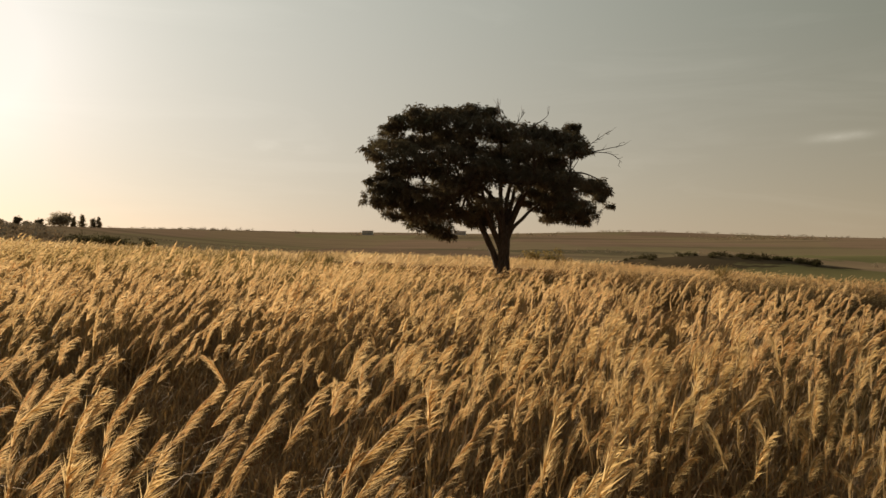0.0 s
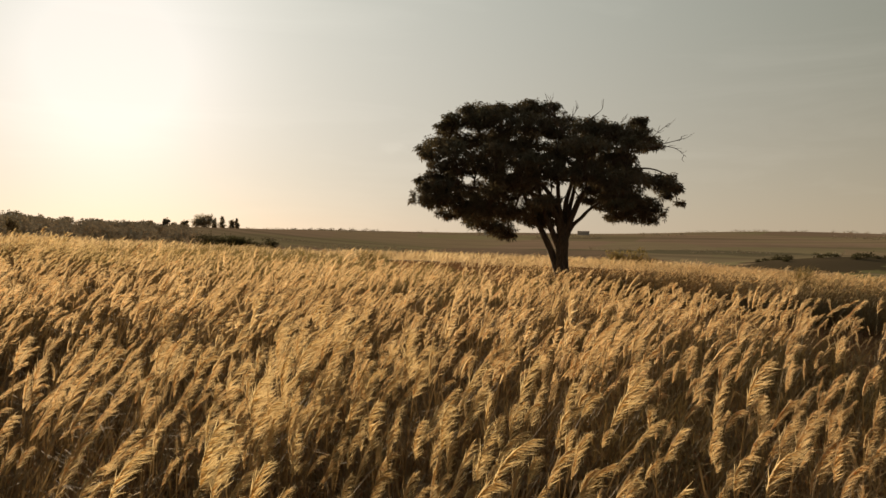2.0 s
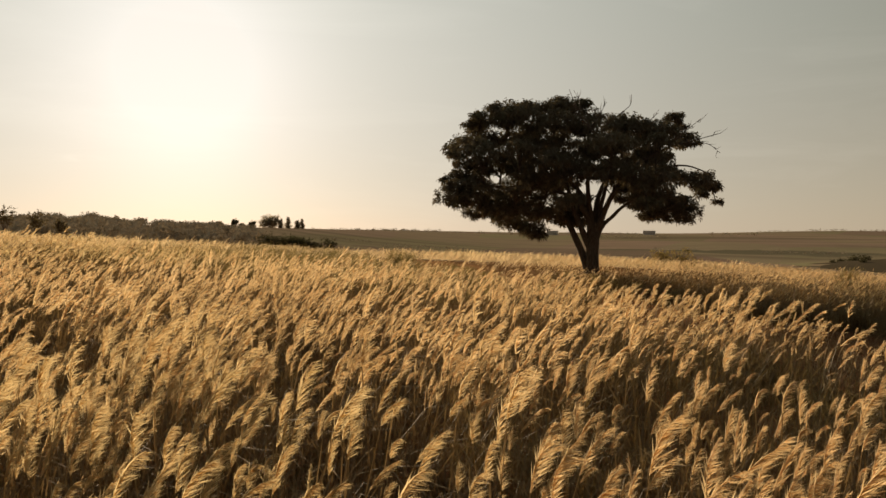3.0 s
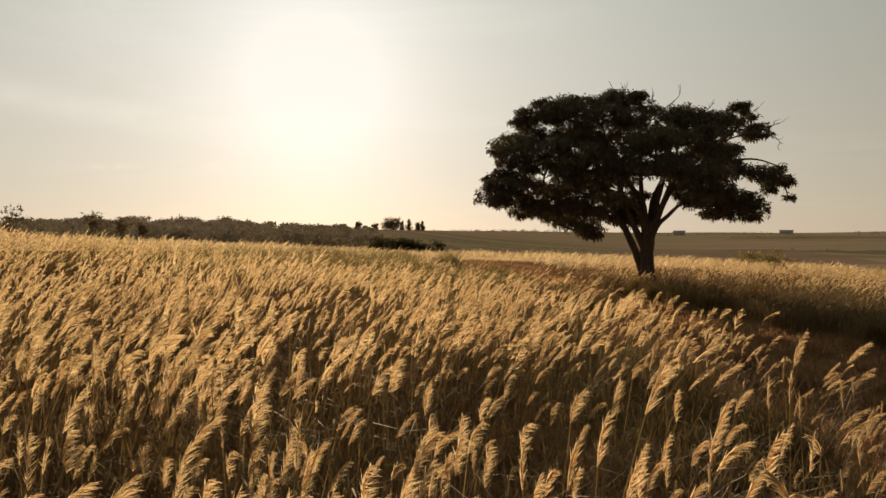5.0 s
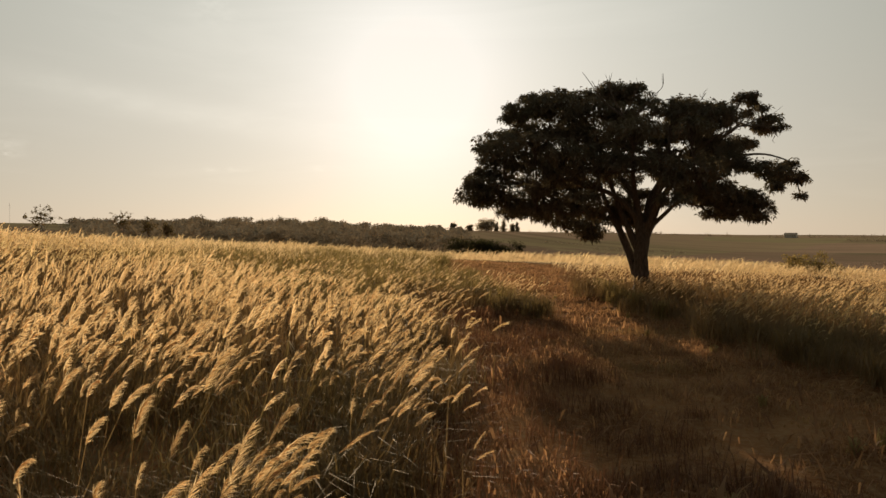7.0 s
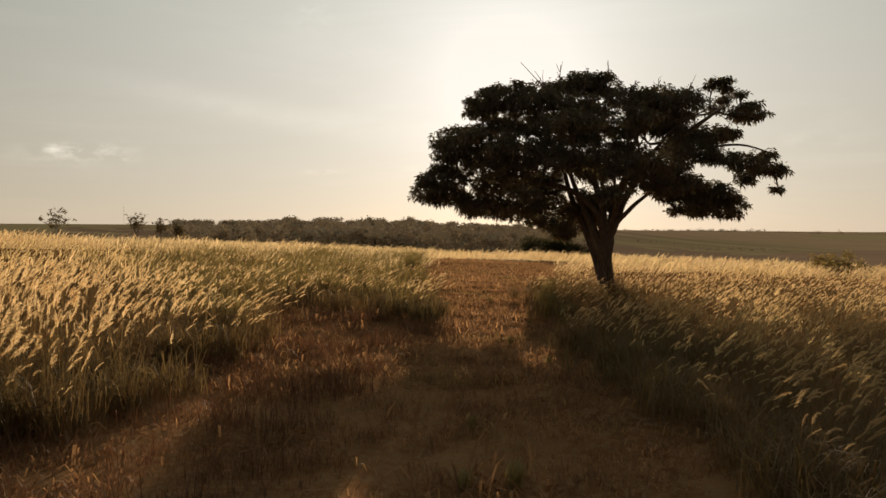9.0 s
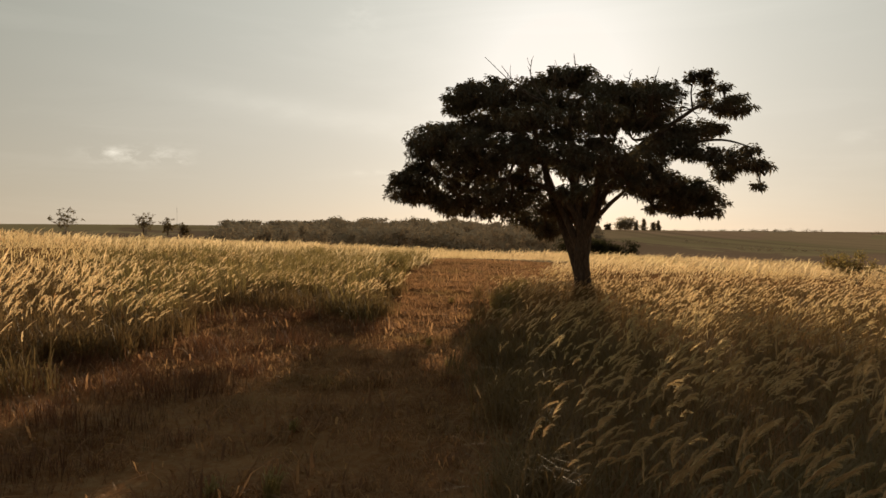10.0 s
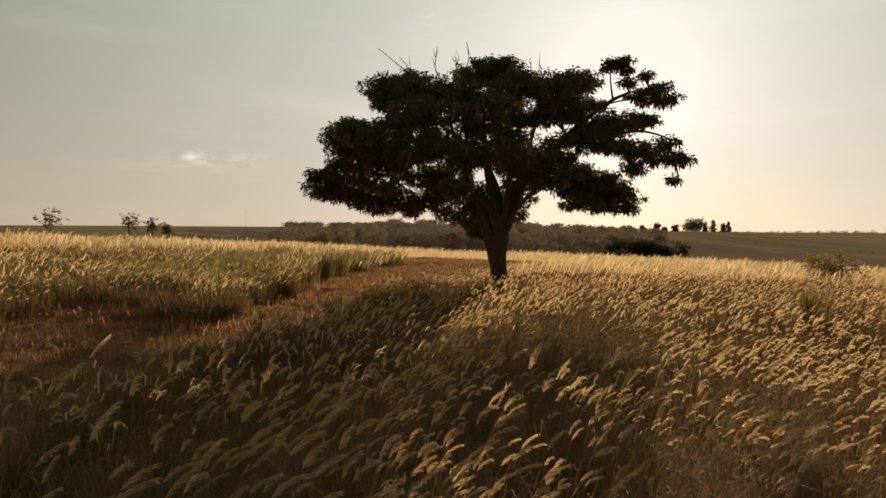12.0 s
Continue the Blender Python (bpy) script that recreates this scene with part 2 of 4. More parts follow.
def height(x, y):
    x, y = np.asarray(x, float), np.asarray(y, float)
    knoll = 1.3 * np.exp(-((x + 26) / 14) ** 2 / 2 - ((y - 25) / 18) ** 2 / 2)
    near = 0.21 + knoll + 0.05 * ripple(x, y, 14, 3)
    brink = softplus(0.90 * x + 0.44 * y - 31.5, 4) * 0.085 + softplus(0.97 * y - 0.24 * x - 62, 5) * 0.06 + softplus(-x - 0.3 * y - 55, 8) * 0.03
    dale = 17 * (1 - np.exp(-brink / 17))
    r = np.hypot(x - 6, y - 34)
    bearing = np.degrees(np.arctan2(-(x - 6), y - 34))
    west = smoothstep(8, 40, bearing) * smoothstep(175, 120, bearing)
    rise = smoothstep(0, 1, (r - 240) / (1500 - 950 * west - 240))
    far = rise * (dale + 1.2 + 1.5 * west) + smoothstep(300, 1500, r) * 3.0 * ripple(x, y, 900, 5) * smoothstep(200, 900, r)
    brow = 4.2 * np.exp(-((x + 640) / 260) ** 2 / 2 - ((y - 220) / 330) ** 2 / 2)
    sag = 5.5 * rise * np.exp(-((bearing - 8) / 13) ** 2)
    # low ridges one behind the other across the valley
    east = smoothstep(14, 0, bearing) * smoothstep(-75, -50, bearing)
    ridges = 7.0 * np.exp(-((r - 395) / 42) ** 2) * np.exp(-((bearing + 19) / 8.5) ** 2)
    for dist, wide_, amp, turn in ((560, 60, 2.6, 0.21), (800, 85, 4.4, 0.13), (1120, 100, 3.4, 0.17), (1900, 260, 6.0, 0.09)):
        ridges = ridges + amp * np.exp(-((r - dist - 40 * np.sin(bearing * turn * 1.7)) / wide_) ** 2) * (0.72 + 0.4 * np.sin(bearing * turn + dist))
    return near - dale + far + brow - sag + ridges * east


TRACK = [(14.5, 12.0), (11.5, 19.5), (8.0, 24.5), (4.8, 30.0), (1.2, 35.0), (-3.5, 40.5), (-9.5, 47.0)]


def sunk(x, y):
    """How deep the track is worn into the ground."""
    x, y = np.asarray(x, float), np.asarray(y, float)
    best = np.full(np.shape(x), 1e9)
    for (x0, y0), (x1, y1) in zip(TRACK, TRACK[1:]):
        dx, dy = x1 - x0, y1 - y0
        k = np.clip(((x - x0) * dx + (y - y0) * dy) / (dx * dx + dy * dy), 0, 1)
        best = np.minimum(best, np.hypot(x - x0 - k * dx, y - y0 - k * dy))
    worn = smoothstep(4.6, 1.8, best)
    return worn * (0.13 + 0.03 * ripple(x, y, 2.1, 61) + 0.032 * ripple(x, y, 0.9, 62) + 0.014 * ripple(x, y, 0.5, 63))


def land():
    ring = np.concatenate([np.arange(0.4, 27, 0.4), np.arange(27, 60, 0.8), np.geomspace(60.5, 4700, 140)])
    seg = 280
    a = np.linspace(0, 2 * math.pi, seg, endpoint=False)
    X = 6 + ring[:, None] * np.cos(a)[None]
    Y = 34 + ring[:, None] * np.sin(a)[None]
    Z = height(X, Y) + 0.02 * ripple(X, Y, 1.6, 9) * (ring < 60)[:, None] - sunk(X, Y)
    v = np.stack([X, Y, Z], -1).reshape(-1, 3)
    v = np.vstack([v, [[6, 34, float(height(6, 34))]]])
    i, j = np.meshgrid(np.arange(len(ring) - 1), np.arange(seg), indexing="ij")
    k = (j + 1) % seg
    quads = np.stack([i * seg + j, (i + 1) * seg + j, (i + 1) * seg + k, i * seg + k], -1).reshape(-1, 4)
    j = np.arange(seg)
    fan = np.stack([np.full(seg, len(v) - 1), j, (j + 1) % seg], -1)
    ob = linked("ground", v, [quads, fan], [GROUND], smooth=True)
    return tagged(ob, "red-brown earth running out to hazy rolling fields", "ground", kind="structure")


land()

# the trodden track and the bare bay beside it, in plan
BARE = [(11.2, 11.5), (9.3, 15.6), (7.8, 18.4), (5.8, 20.6), (5.2, 22.3), (2.6, 25.0), (1.2, 25.2), (0.6, 27.2), (2.8, 27.5), (4.9, 28.1), (3.9, 29.0),
        (-0.3, 32.8), (-6.0, 38.5), (-9.0, 42.5), (-14.0, 48.0), (-20.0, 53.5), (-19.0, 57.0), (-12.0, 56.0), (-6.5, 51.0), (-3.5, 46.0), (-1.3, 41.5), (1.7, 36.4), (3.3, 34.2), (6.2, 31.0),
        (7.6, 28.9), (9.7, 27.0), (11.5, 24.9), (14.0, 22.4), (16.4, 19.7), (18.8, 15.5), (17.0, 9.0)]


def inside(x, y, poly):
    hit = np.zeros(np.shape(x), bool)
    for (x0, y0), (x1, y1) in zip(poly, poly[1:] + poly[:1]):
        if y0 != y1:
            hit ^= ((y0 > y) != (y1 > y)) & (x < (x1 - x0) * (y - y0) / (y1 - y0) + x0)
    return hit


def bare(x, y):
    return inside(x + 0.45 * ripple(x, y, 2.6, 21) + 0.28 * ripple(x, y, 0.8, 23), y + 0.45 * ripple(x, y, 2.6, 22) + 0.28 * ripple(x, y, 0.8, 24), BARE)


# ---- grass ----
WIND = math.radians(28)      # the way the plumes bow, from +x towards +y


def frond(rng, level, nod):
    """One stem with its plume, bowing to +x, finer at a lower level. Returns vertices, triangles, material of each triangle (0 plume, 1 blade)."""
    V, T, M = [], [], []

    def tri(a, b, c, m):
        T.append((a, b, c)); M.append(m)

    def strip(pts, widths, side, m):
        n = len(V)
        for p, w in zip(pts, widths):
            V.extend([p - side * w / 2, p + side * w / 2])
        for k in range(len(pts) - 1):
            a = n + 2 * k
            tri(a, a + 1, a + 3, m); tri(a, a + 3, a + 2, m)

    length, bow = rng.uniform(1.0, 1.34), rng.uniform(0.03, 0.26)
    fine = 1.10 - 0.26 * nod
    plume = rng.uniform(0.18, 0.30) * fine
    full = rng.uniform(0.75, 1.35)
    steps = (9, 7, 6, 4)[level]
    s = np.concatenate([np.linspace(0, 1 - plume / length, 3), np.linspace(1 - plume / length, 1, steps - 2)[1:]])
    p, line = np.zeros(3), [np.zeros(3)]
    sway = rng.uniform(-0.12, 0.12)
    for k in range(1, len(s)):
        q = s[k]
        ang = bow * q + nod * smoothstep(1 - plume / length, 1.1, q)
        d = np.array([math.sin(ang), sway * q, math.cos(ang)])
        p = p + d / np.linalg.norm(d) * (s[k] - s[k - 1]) * length
        line.append(p)
    line = np.array(line)
    turn = rng.uniform(-0.9, 0.9)
    side = np.array([math.sin(turn), math.cos(turn), 0.0])
    if level < 3:
        strip(line[:3], [0.007, 0.006, 0.005], side, 1)
        for k in range((3, 2, 1)[level]):
            a = rng.uniform(0, 2 * math.pi)
            base = line[1] * rng.uniform(0.1, 1.3)
            out = np.array([math.cos(a) * 0.6 + 0.4, math.sin(a) * 0.6, 0])
            l = rng.uniform(0.25, 0.55)
            across = np.cross(out, [0, 0, 1.0]); across /= np.linalg.norm(across) + 1e-6
            strip([base, base + out * l * 0.45 + np.array([0, 0, l * 0.55]), base + out * l + np.array([0, 0, l * rng.uniform(0.1, 0.6)])],
                  [0.009, 0.011, 0.002], across, 1)
    body = line[2:] if level < 3 else line[1:]
    n = len(body)
    if level < 3:
        strip(body, (0.008, 0.016, 0.032)[level] * np.sin(np.linspace(0.5, 2.95, n)) + 0.003, side, 0)
        count, wide_ = (92, 30, 10)[level], (0.0047, 0.0105, 0.026)[level]
        for k in range(count):
            u = (k + rng.uniform(0, 0.9)) / (count + 0.5)
            f = u * (n - 1); i = min(int(f), n - 2)
            at = body[i] * (1 - f + i) + body[i + 1] * (f - i)
            tan = body[i + 1] - body[i]; tan /= np.linalg.norm(tan)
            lee = np.array([1.0, 0, -0.7]) if rng.random() < 0.84 else np.array([-0.55, 0, 0.15])
            out = tan * rng.uniform(0.7, 1.0) + lee * rng.uniform(0.14, 0.46) * full + np.array([0, rng.normal(0, 0.13) * full, 0])
            out /= np.linalg.norm(out)
            l = (0.036 + 0.056 * math.sin(math.pi * min(1, 0.22 + 0.78 * u))) * rng.uniform(0.75, 1.25) * (0.3 + 0.7 * fine)
            across = np.cross(out, rng.normal(size=3)); across /= np.linalg.norm(across)
            tip = at + out * l + np.array([0.012, 0, -0.020]) * rng.uniform(0.2, 1.3)
            w = wide_ * rng.uniform(0.7, 1.3)
            j = len(V)
            V.extend([at - across * w / 2, at + across * w / 2, tip])
            tri(j, j + 1, j + 2, 0)
    else:
        strip(body, [0.020, 0.052, 0.008], side, 0)
    return np.array(V), np.array(T), np.array(M)


def scatter(rng, n, box):
    return rng.uniform(box[0], box[1], n), rng.uniform(box[2], box[3], n)


def planted(name, kinds, x, y, z, turn, size, lean, mats, rng, pick=None):
    """Copies of the given kinds of tuft at many places, as one mesh."""
    pick = rng.integers(0, len(kinds), len(x)) if pick is None else pick
    VV, TT, MM, base = [], [], [], 0
    for k, (V, T, M) in enumerate(kinds):
        sel = np.flatnonzero(pick == k)
        if not len(sel):
            continue
        c, s_, sc, ln = np.cos(turn[sel]), np.sin(turn[sel]), size[sel], lean[sel]
        vx = (V[None, :, 0] + ln[:, None] * V[None, :, 2] ** 1.5) * sc[:, None]
        vz = V[None, :, 2] * sc[:, None] * (1 - 0.25 * ln[:, None] ** 2)
        vy = V[None, :, 1] * sc[:, None]
        P = np.stack([c[:, None] * vx - s_[:, None] * vy + x[sel][:, None], s_[:, None] * vx + c[:, None] * vy + y[sel][:, None], vz + z[sel][:, None]], -1)
        VV.append(P.reshape(-1, 3))
        TT.append((T[None] + (np.arange(len(sel)) * len(V))[:, None, None] + base).reshape(-1, 3))
        MM.append(np.tile(M, len(sel)))
        base += len(sel) * len(V)
    return linked(name, np.vstack(VV), np.vstack(TT), mats, which=np.concatenate(MM))


STRETCH = [(1.0, 4.0), (6.0, 6.0), (9.5, 8.0), (13.0, 11.0), (17.0, 15.2), (20.0, 19.5), (22.5, 24.0)]


def off_stretch(x, y):
    """Distance from the stretch along which the field is seen close to, and whether a place lies on its west side."""
    best, sign = np.full(np.shape(x), 1e9), np.zeros(np.shape(x))
    for (x0, y0), (x1, y1) in zip(STRETCH, STRETCH[1:]):
        dx, dy = x1 - x0, y1 - y0
        k = np.clip(((x - x0) * dx + (y - y0) * dy) / (dx * dx + dy * dy), 0, 1)
        d = np.hypot(x - x0 - k * dx, y - y0 - k * dy)
        cross = dx * (y - y0) - dy * (x - x0)
        sign = np.where(d < best, cross, sign)
        best = np.minimum(best, d)
    return best, sign > 0


GAPS = [(-2.0, 10.4, 1.7, 1.2), (0.1, 8.7, 1.5, 1.1), (3.2, 10.8, 2.2, -1.1), (6.7, 12.2, 2.0, 1.4), (5.4, 12.4, 1.0, 0.6), (0.6, 19.0, 1.2, 1.2), (-6.0, 20.8, 2.2, 1.5), (-3.5, 25.5, 1.5, 1.1), (7.0, 15.0, 1.3, 0.4), (5.0, 16.8, 1.4, 0.3), (12.9, 24.4, 1.9, 1.0), (14.6, 22.6, 1.6, 0.9), (18.3, 28.0, 3.0, -1.3)]     # worn places: x, y, reach, how bare


def beyond(x, y):
    """How far a place belongs to the leafier stand on the far side of the track."""
    side = (y - 28.4) * 0.66 + (x - 4.2) * 0.75
    return smoothstep(1.0, -1.5, side - 0.3) * smoothstep(22.5, 25.5, y + 0.25 * x) * smoothstep(-22, -8, x)


def meadow():
    rng = np.random.default_rng(11)
    zones = [("tall_grass", 0, 0.5, 6.6, 36, 20), ("tall_grass", 1, 5.6, 15.5, 37, 16), ("tall_grass", 2, 14.5, 32.0, 31, 14), ("tall_grass", 3, 31.0, 90.0, 34, 12)]
    for name, level, d0, d1, density, variants in zones:
        box = (-85, 30, 4, 95) if level == 3 else (-32, 30, 4, 56)
        n = int((box[1] - box[0]) * (box[3] - box[2]) * density)
        x, y = scatter(rng, n, box)
        bunch = rng.integers(0, n // 9, int(n * 0.66))          # most stems stand in bunches, the rest between them
        cx, cy = scatter(rng, n // 9, box)
        ox, oy = np.zeros(n), np.zeros(n)
        ox[:len(bunch)], oy[:len(bunch)] = rng.normal(0, 0.17, (2, len(bunch)))
        x[:len(bunch)], y[:len(bunch)] = cx[bunch] + ox[:len(bunch)], cy[bunch] + oy[:len(bunch)]
        d, west = off_stretch(x, y)
        ok = west & (d > d0) & (d < d1)
        ok &= ~((d > d1 - 1) & (rng.random(n) < 0.5)) & ~((d < d0 + 1) & (rng.random(n) < 0.5) & (level > 0))
        ok &= np.where(x > -10, y > 5.5 - 1.25 * np.minimum(x, 0), y > 18 + 0.40 * (-10 - x))
        ok &= (0.90 * x + 0.44 * y < 48) & (0.97 * y - 0.24 * x < 82)
        x, y, ox, oy = x[ok], y[ok], ox[ok], oy[ok]
        thin = ripple(x, y, 3.0, 31) + 0.6 * ripple(x, y, 0.9, 32)
        gaps = sum(s_ * np.exp(-((x - gx) / r) ** 2 - ((y - gy) / r) ** 2) for gx, gy, r, s_ in GAPS)
        thin = thin - gaps - beyond(x, y) * (0.9 + 0.9 * ripple(x, y, 1.7, 33)) + 0.3 * smoothstep(7, 12, x)
        thin = thin - 2.2 * np.maximum(0, ripple(x, y, 2.3, 34) - 0.45)          # hollows where the stems stand apart
        round_tree = np.exp(-(np.hypot(x - TREE[0], y - TREE[1]) / 4.5) ** 2)
        ok = (~bare(x, y) | (rng.random(len(x)) < 0.0004)) & (rng.random(len(x)) < np.clip(0.74 + 0.36 * thin, 0.05, 1.0)) & (np.hypot(x - TREE[0], y - TREE[1]) > 0.5)
        x, y, ox, oy, round_tree = x[ok], y[ok], ox[ok], oy[ok], round_tree[ok]
        m = len(x)
        turn = WIND + rng.normal(0, 0.42, m) + 0.35 * ripple(x, y, 8, 41)
        turn = np.arctan2(np.sin(turn) + 2.6 * oy, np.cos(turn) + 2.6 * ox)
        size = np.clip((1.0 - 0.36 * smoothstep(16, 34, y)) * (1 - 0.10 * beyond(x, y)) * (1 - 0.28 * round_tree) * (rng.normal(0.98, 0.15, m) + 0.09 * ripple(x, y, 4, 42)), 0.4, 1.3)
        edge = bare(x + 0.7, y) | bare(x - 0.7, y) | bare(x, y + 0.7) | bare(x, y - 0.7)
        size = np.where(edge, size * np.where(beyond(x, y) > 0.5, rng.uniform(0.85, 1.15, m), rng.uniform(0.65, 1.05, m)), size)
        lean = np.clip(0.10 + (0.0, 0.05, 0.14, 0.28)[level] + 0.16 * smoothstep(7, 14, x) + 0.15 * edge + 0.12 * beyond(x, y) + 0.12 * ripple(x, y, 7, 43) + rng.normal(0, 0.15, m), -0.2, 0.6)
        kinds = [frond(rng, level, 0.25 + 1.75 * k / (variants - 1)) for k in range(variants)]
        gust = 0.38 + 0.09 * smoothstep(5, 10, x) + 0.32 * np.maximum(smoothstep(5, 14, x), 0.5 * smoothstep(20, 27, y)) - 0.20 * np.exp(-((x - 5.5) / 2.5) ** 2 - ((y - 10.3) / 2) ** 2) + 0.14 * np.exp(-((x - 6.8) / 2.5) ** 2 - ((y - 13.6) / 2) ** 2) + 0.16 * ripple(x, y, 9, 44) + rng.normal(0, 0.24, m)
        pick = np.clip((gust * variants).astype(int), 0, variants - 1)
        ob = planted(name, kinds, x, y, height(x, y) - 0.02, turn, size, lean, [PLUME, BLADE], rng, pick)
        tagged(ob, "tall dry golden grass with feathery plumes bowed by wind", "grass", kind="stuff")


meadow()


def tuft(rng, blades, tall, spread_, wide_=0.012, arch=1.0):
    V, T = [], []
    for _ in range(blades):
        a, l = rng.uniform(0, 2 * math.pi), tall * rng.uniform(0.5, 1.2)
        at = np.array([rng.normal(0, spread_), rng.normal(0, spread_), 0])
        out = np.array([math.cos(a), math.sin(a), 0]) * rng.uniform(0.2, 0.9) * arch
        side = np.array([-math.sin(a), math.cos(a), 0]) * wide_ / 2
        j = len(V)
        mid = at + out * l * 0.4 + np.array([0, 0, l * 0.6])
        V.extend([at - side, at + side, mid + side, mid - side, at + out * l + np.array([0, 0, l * rng.uniform(0.5, 0.95)])])
        T.extend([(j, j + 1, j + 2), (j, j + 2, j + 3), (j + 3, j + 2, j + 4)])
    return np.array(V), np.array(T), np.zeros(len(T), int)


def understorey():
    """The leafy, browner mass of blades that fills the field below the plumes."""
    rng = np.random.default_rng(19)
    for d0, d1, density, blades, wide_ in ((1.0, 12.0, 11, 18, 0.012), (11.0, 26.0, 7, 13, 0.020)):
        box = (-45, 30, 4, 80)
        n = int((box[1] - box[0]) * (box[3] - box[2]) * density)
        x, y = scatter(rng, n, box)
        d, west = off_stretch(x, y)
        ok = west & (d > d0) & (d < d1) & np.where(x > -10, y > 5.5 - 1.25 * np.minimum(x, 0), y > 18 + 0.40 * (-10 - x))
        ok &= (0.90 * x + 0.44 * y < 44) & (0.97 * y - 0.24 * x < 74)
        x, y = x[ok], y[ok]
        ex, ey = scatter(rng, n, box)           # thicker along the edges of the track
        ed, ewest = off_stretch(ex, ey)
        ok = ewest & (ed > d0) & (ed < d1) & (ex > -8) & (ey < 46)
        ex, ey = ex[ok], ey[ok]
        ok = bare(ex + 0.6, ey) | bare(ex - 0.6, ey) | bare(ex, ey + 0.6) | bare(ex, ey - 0.6)
        x, y = np.concatenate([x, ex[ok], ex[ok] + 0.11]), np.concatenate([y, ey[ok], ey[ok] - 0.13])
        ok = ~bare(x, y)
        x, y = x[ok], y[ok]
        m = len(x)
        kinds = [tuft(rng, blades, rng.uniform(0.7, 1.0), 0.13, wide_) for _ in range(12)]
        ob = planted("grass_leaves", kinds, x, y, height(x, y) - 0.02, rng.uniform(0, 6.28, m), rng.uniform(0.7, 1.1, m) * (1.0 - 0.32 * smoothstep(16, 34, y)), np.zeros(m), [BLADE], rng)
        tagged(ob, "brown and olive grass leaves below the plumes", "grass", kind="stuff")


def short_grass():
    rng = np.random.default_rng(17)
    x, y = scatter(rng, 84000, (-22, 20, 8, 60))
    ok = bare(x, y) & (rng.random(len(x)) < np.clip(0.65 + 0.4 * ripple(x, y, 2.2, 51), 0.15, 1))
    x, y = x[ok], y[ok]
    m = len(x)
    kinds = [tuft(rng, 13, rng.uniform(0.05, 0.12), 0.10, 0.009, 1.7) for _ in range(10)]
    ob = planted("short_grass", kinds, x, y, height(x, y) - sunk(x, y) - 0.01, rng.uniform(0, 6.28, m), rng.lognormal(0, 0.4, m) * np.clip(1 + 0.7 * ripple(x, y, 0.8, 52), 0.4, 1.8), np.zeros(m), [SHORT], rng)
    tagged(ob, "short reddish dry grass trodden down along the track", "grass", kind="stuff")


def leafy_stand():
    """Yellow-green leaves among the plumes on the far side of the track."""
    rng = np.random.default_rng(29)
    x, y = scatter(rng, 26000, (-20, 5, 22, 50))
    ok = ~bare(x, y) & ~bare(x + 0.6, y - 0.9) & ~bare(x + 1.0, y) & (rng.random(len(x)) < beyond(x, y) * np.clip(0.27 + 0.36 * ripple(x, y, 3.2, 77), 0, 1))
    x, y = x[ok], y[ok]
    m = len(x)
    kinds = [tuft(rng, 13, rng.uniform(0.75, 1.1), 0.10, 0.017) for _ in range(10)]
    ob = planted("green_grass", kinds, x, y, height(x, y) - 0.02, rng.uniform(0, 6.28, m), rng.uniform(0.7, 1.1, m), np.zeros(m), [GREEN], rng)
    tagged(ob, "yellow-green grass leaves between dry plumes", "grass", kind="stuff")


understorey()
short_grass()
leafy_stand()


# ---- the lone tree ----
def tube(points, radii, seg=10, rng=None, rough=0.0):
    """A tapered, slightly knotted tube along a smoothed line; returns vertices and quads."""
    P = [np.array(p, float) for p in points]
    P = [2 * P[0] - P[1]] + P + [2 * P[-1] - P[-2]]
    line, rad = [], []
    for k in range(1, len(P) - 2):
        for u in np.linspace(0, 1, 6, endpoint=(k == len(P) - 3)):
            a, b, c, d = P[k - 1:k + 3]
            line.append(0.5 * (2 * b + (c - a) * u + (2 * a - 5 * b + 4 * c - d) * u ** 2 + (3 * b - a - 3 * c + d) * u ** 3))
            rad.append(radii[k - 1] * (1 - u) + radii[k] * u)
    line = np.array(line)
    V, F = [], []
    for k, (p, r) in enumerate(zip(line, rad)):
        tan = line[min(k + 1, len(line) - 1)] - line[max(k - 1, 0)]
        tan /= np.linalg.norm(tan)
        a = np.cross(tan, [0.31, 0.95, 0.05]); a /= np.linalg.norm(a)
        b = np.cross(tan, a)
        for j in range(seg):
            th = 2 * math.pi * j / seg
            rr = r * (1 + rough * math.sin(3 * th + k * 0.4) + (rng.uniform(-rough, rough) if rng else 0))
            V.append(p + (a * math.cos(th) + b * math.sin(th)) * rr)
    for k in range(len(line) - 1):
        for j in range(seg):
            q = (j + 1) % seg
            F.append((k * seg + j, k * seg + q, (k + 1) * seg + q, (k + 1) * seg + j))
    return np.array(V), np.array(F), line


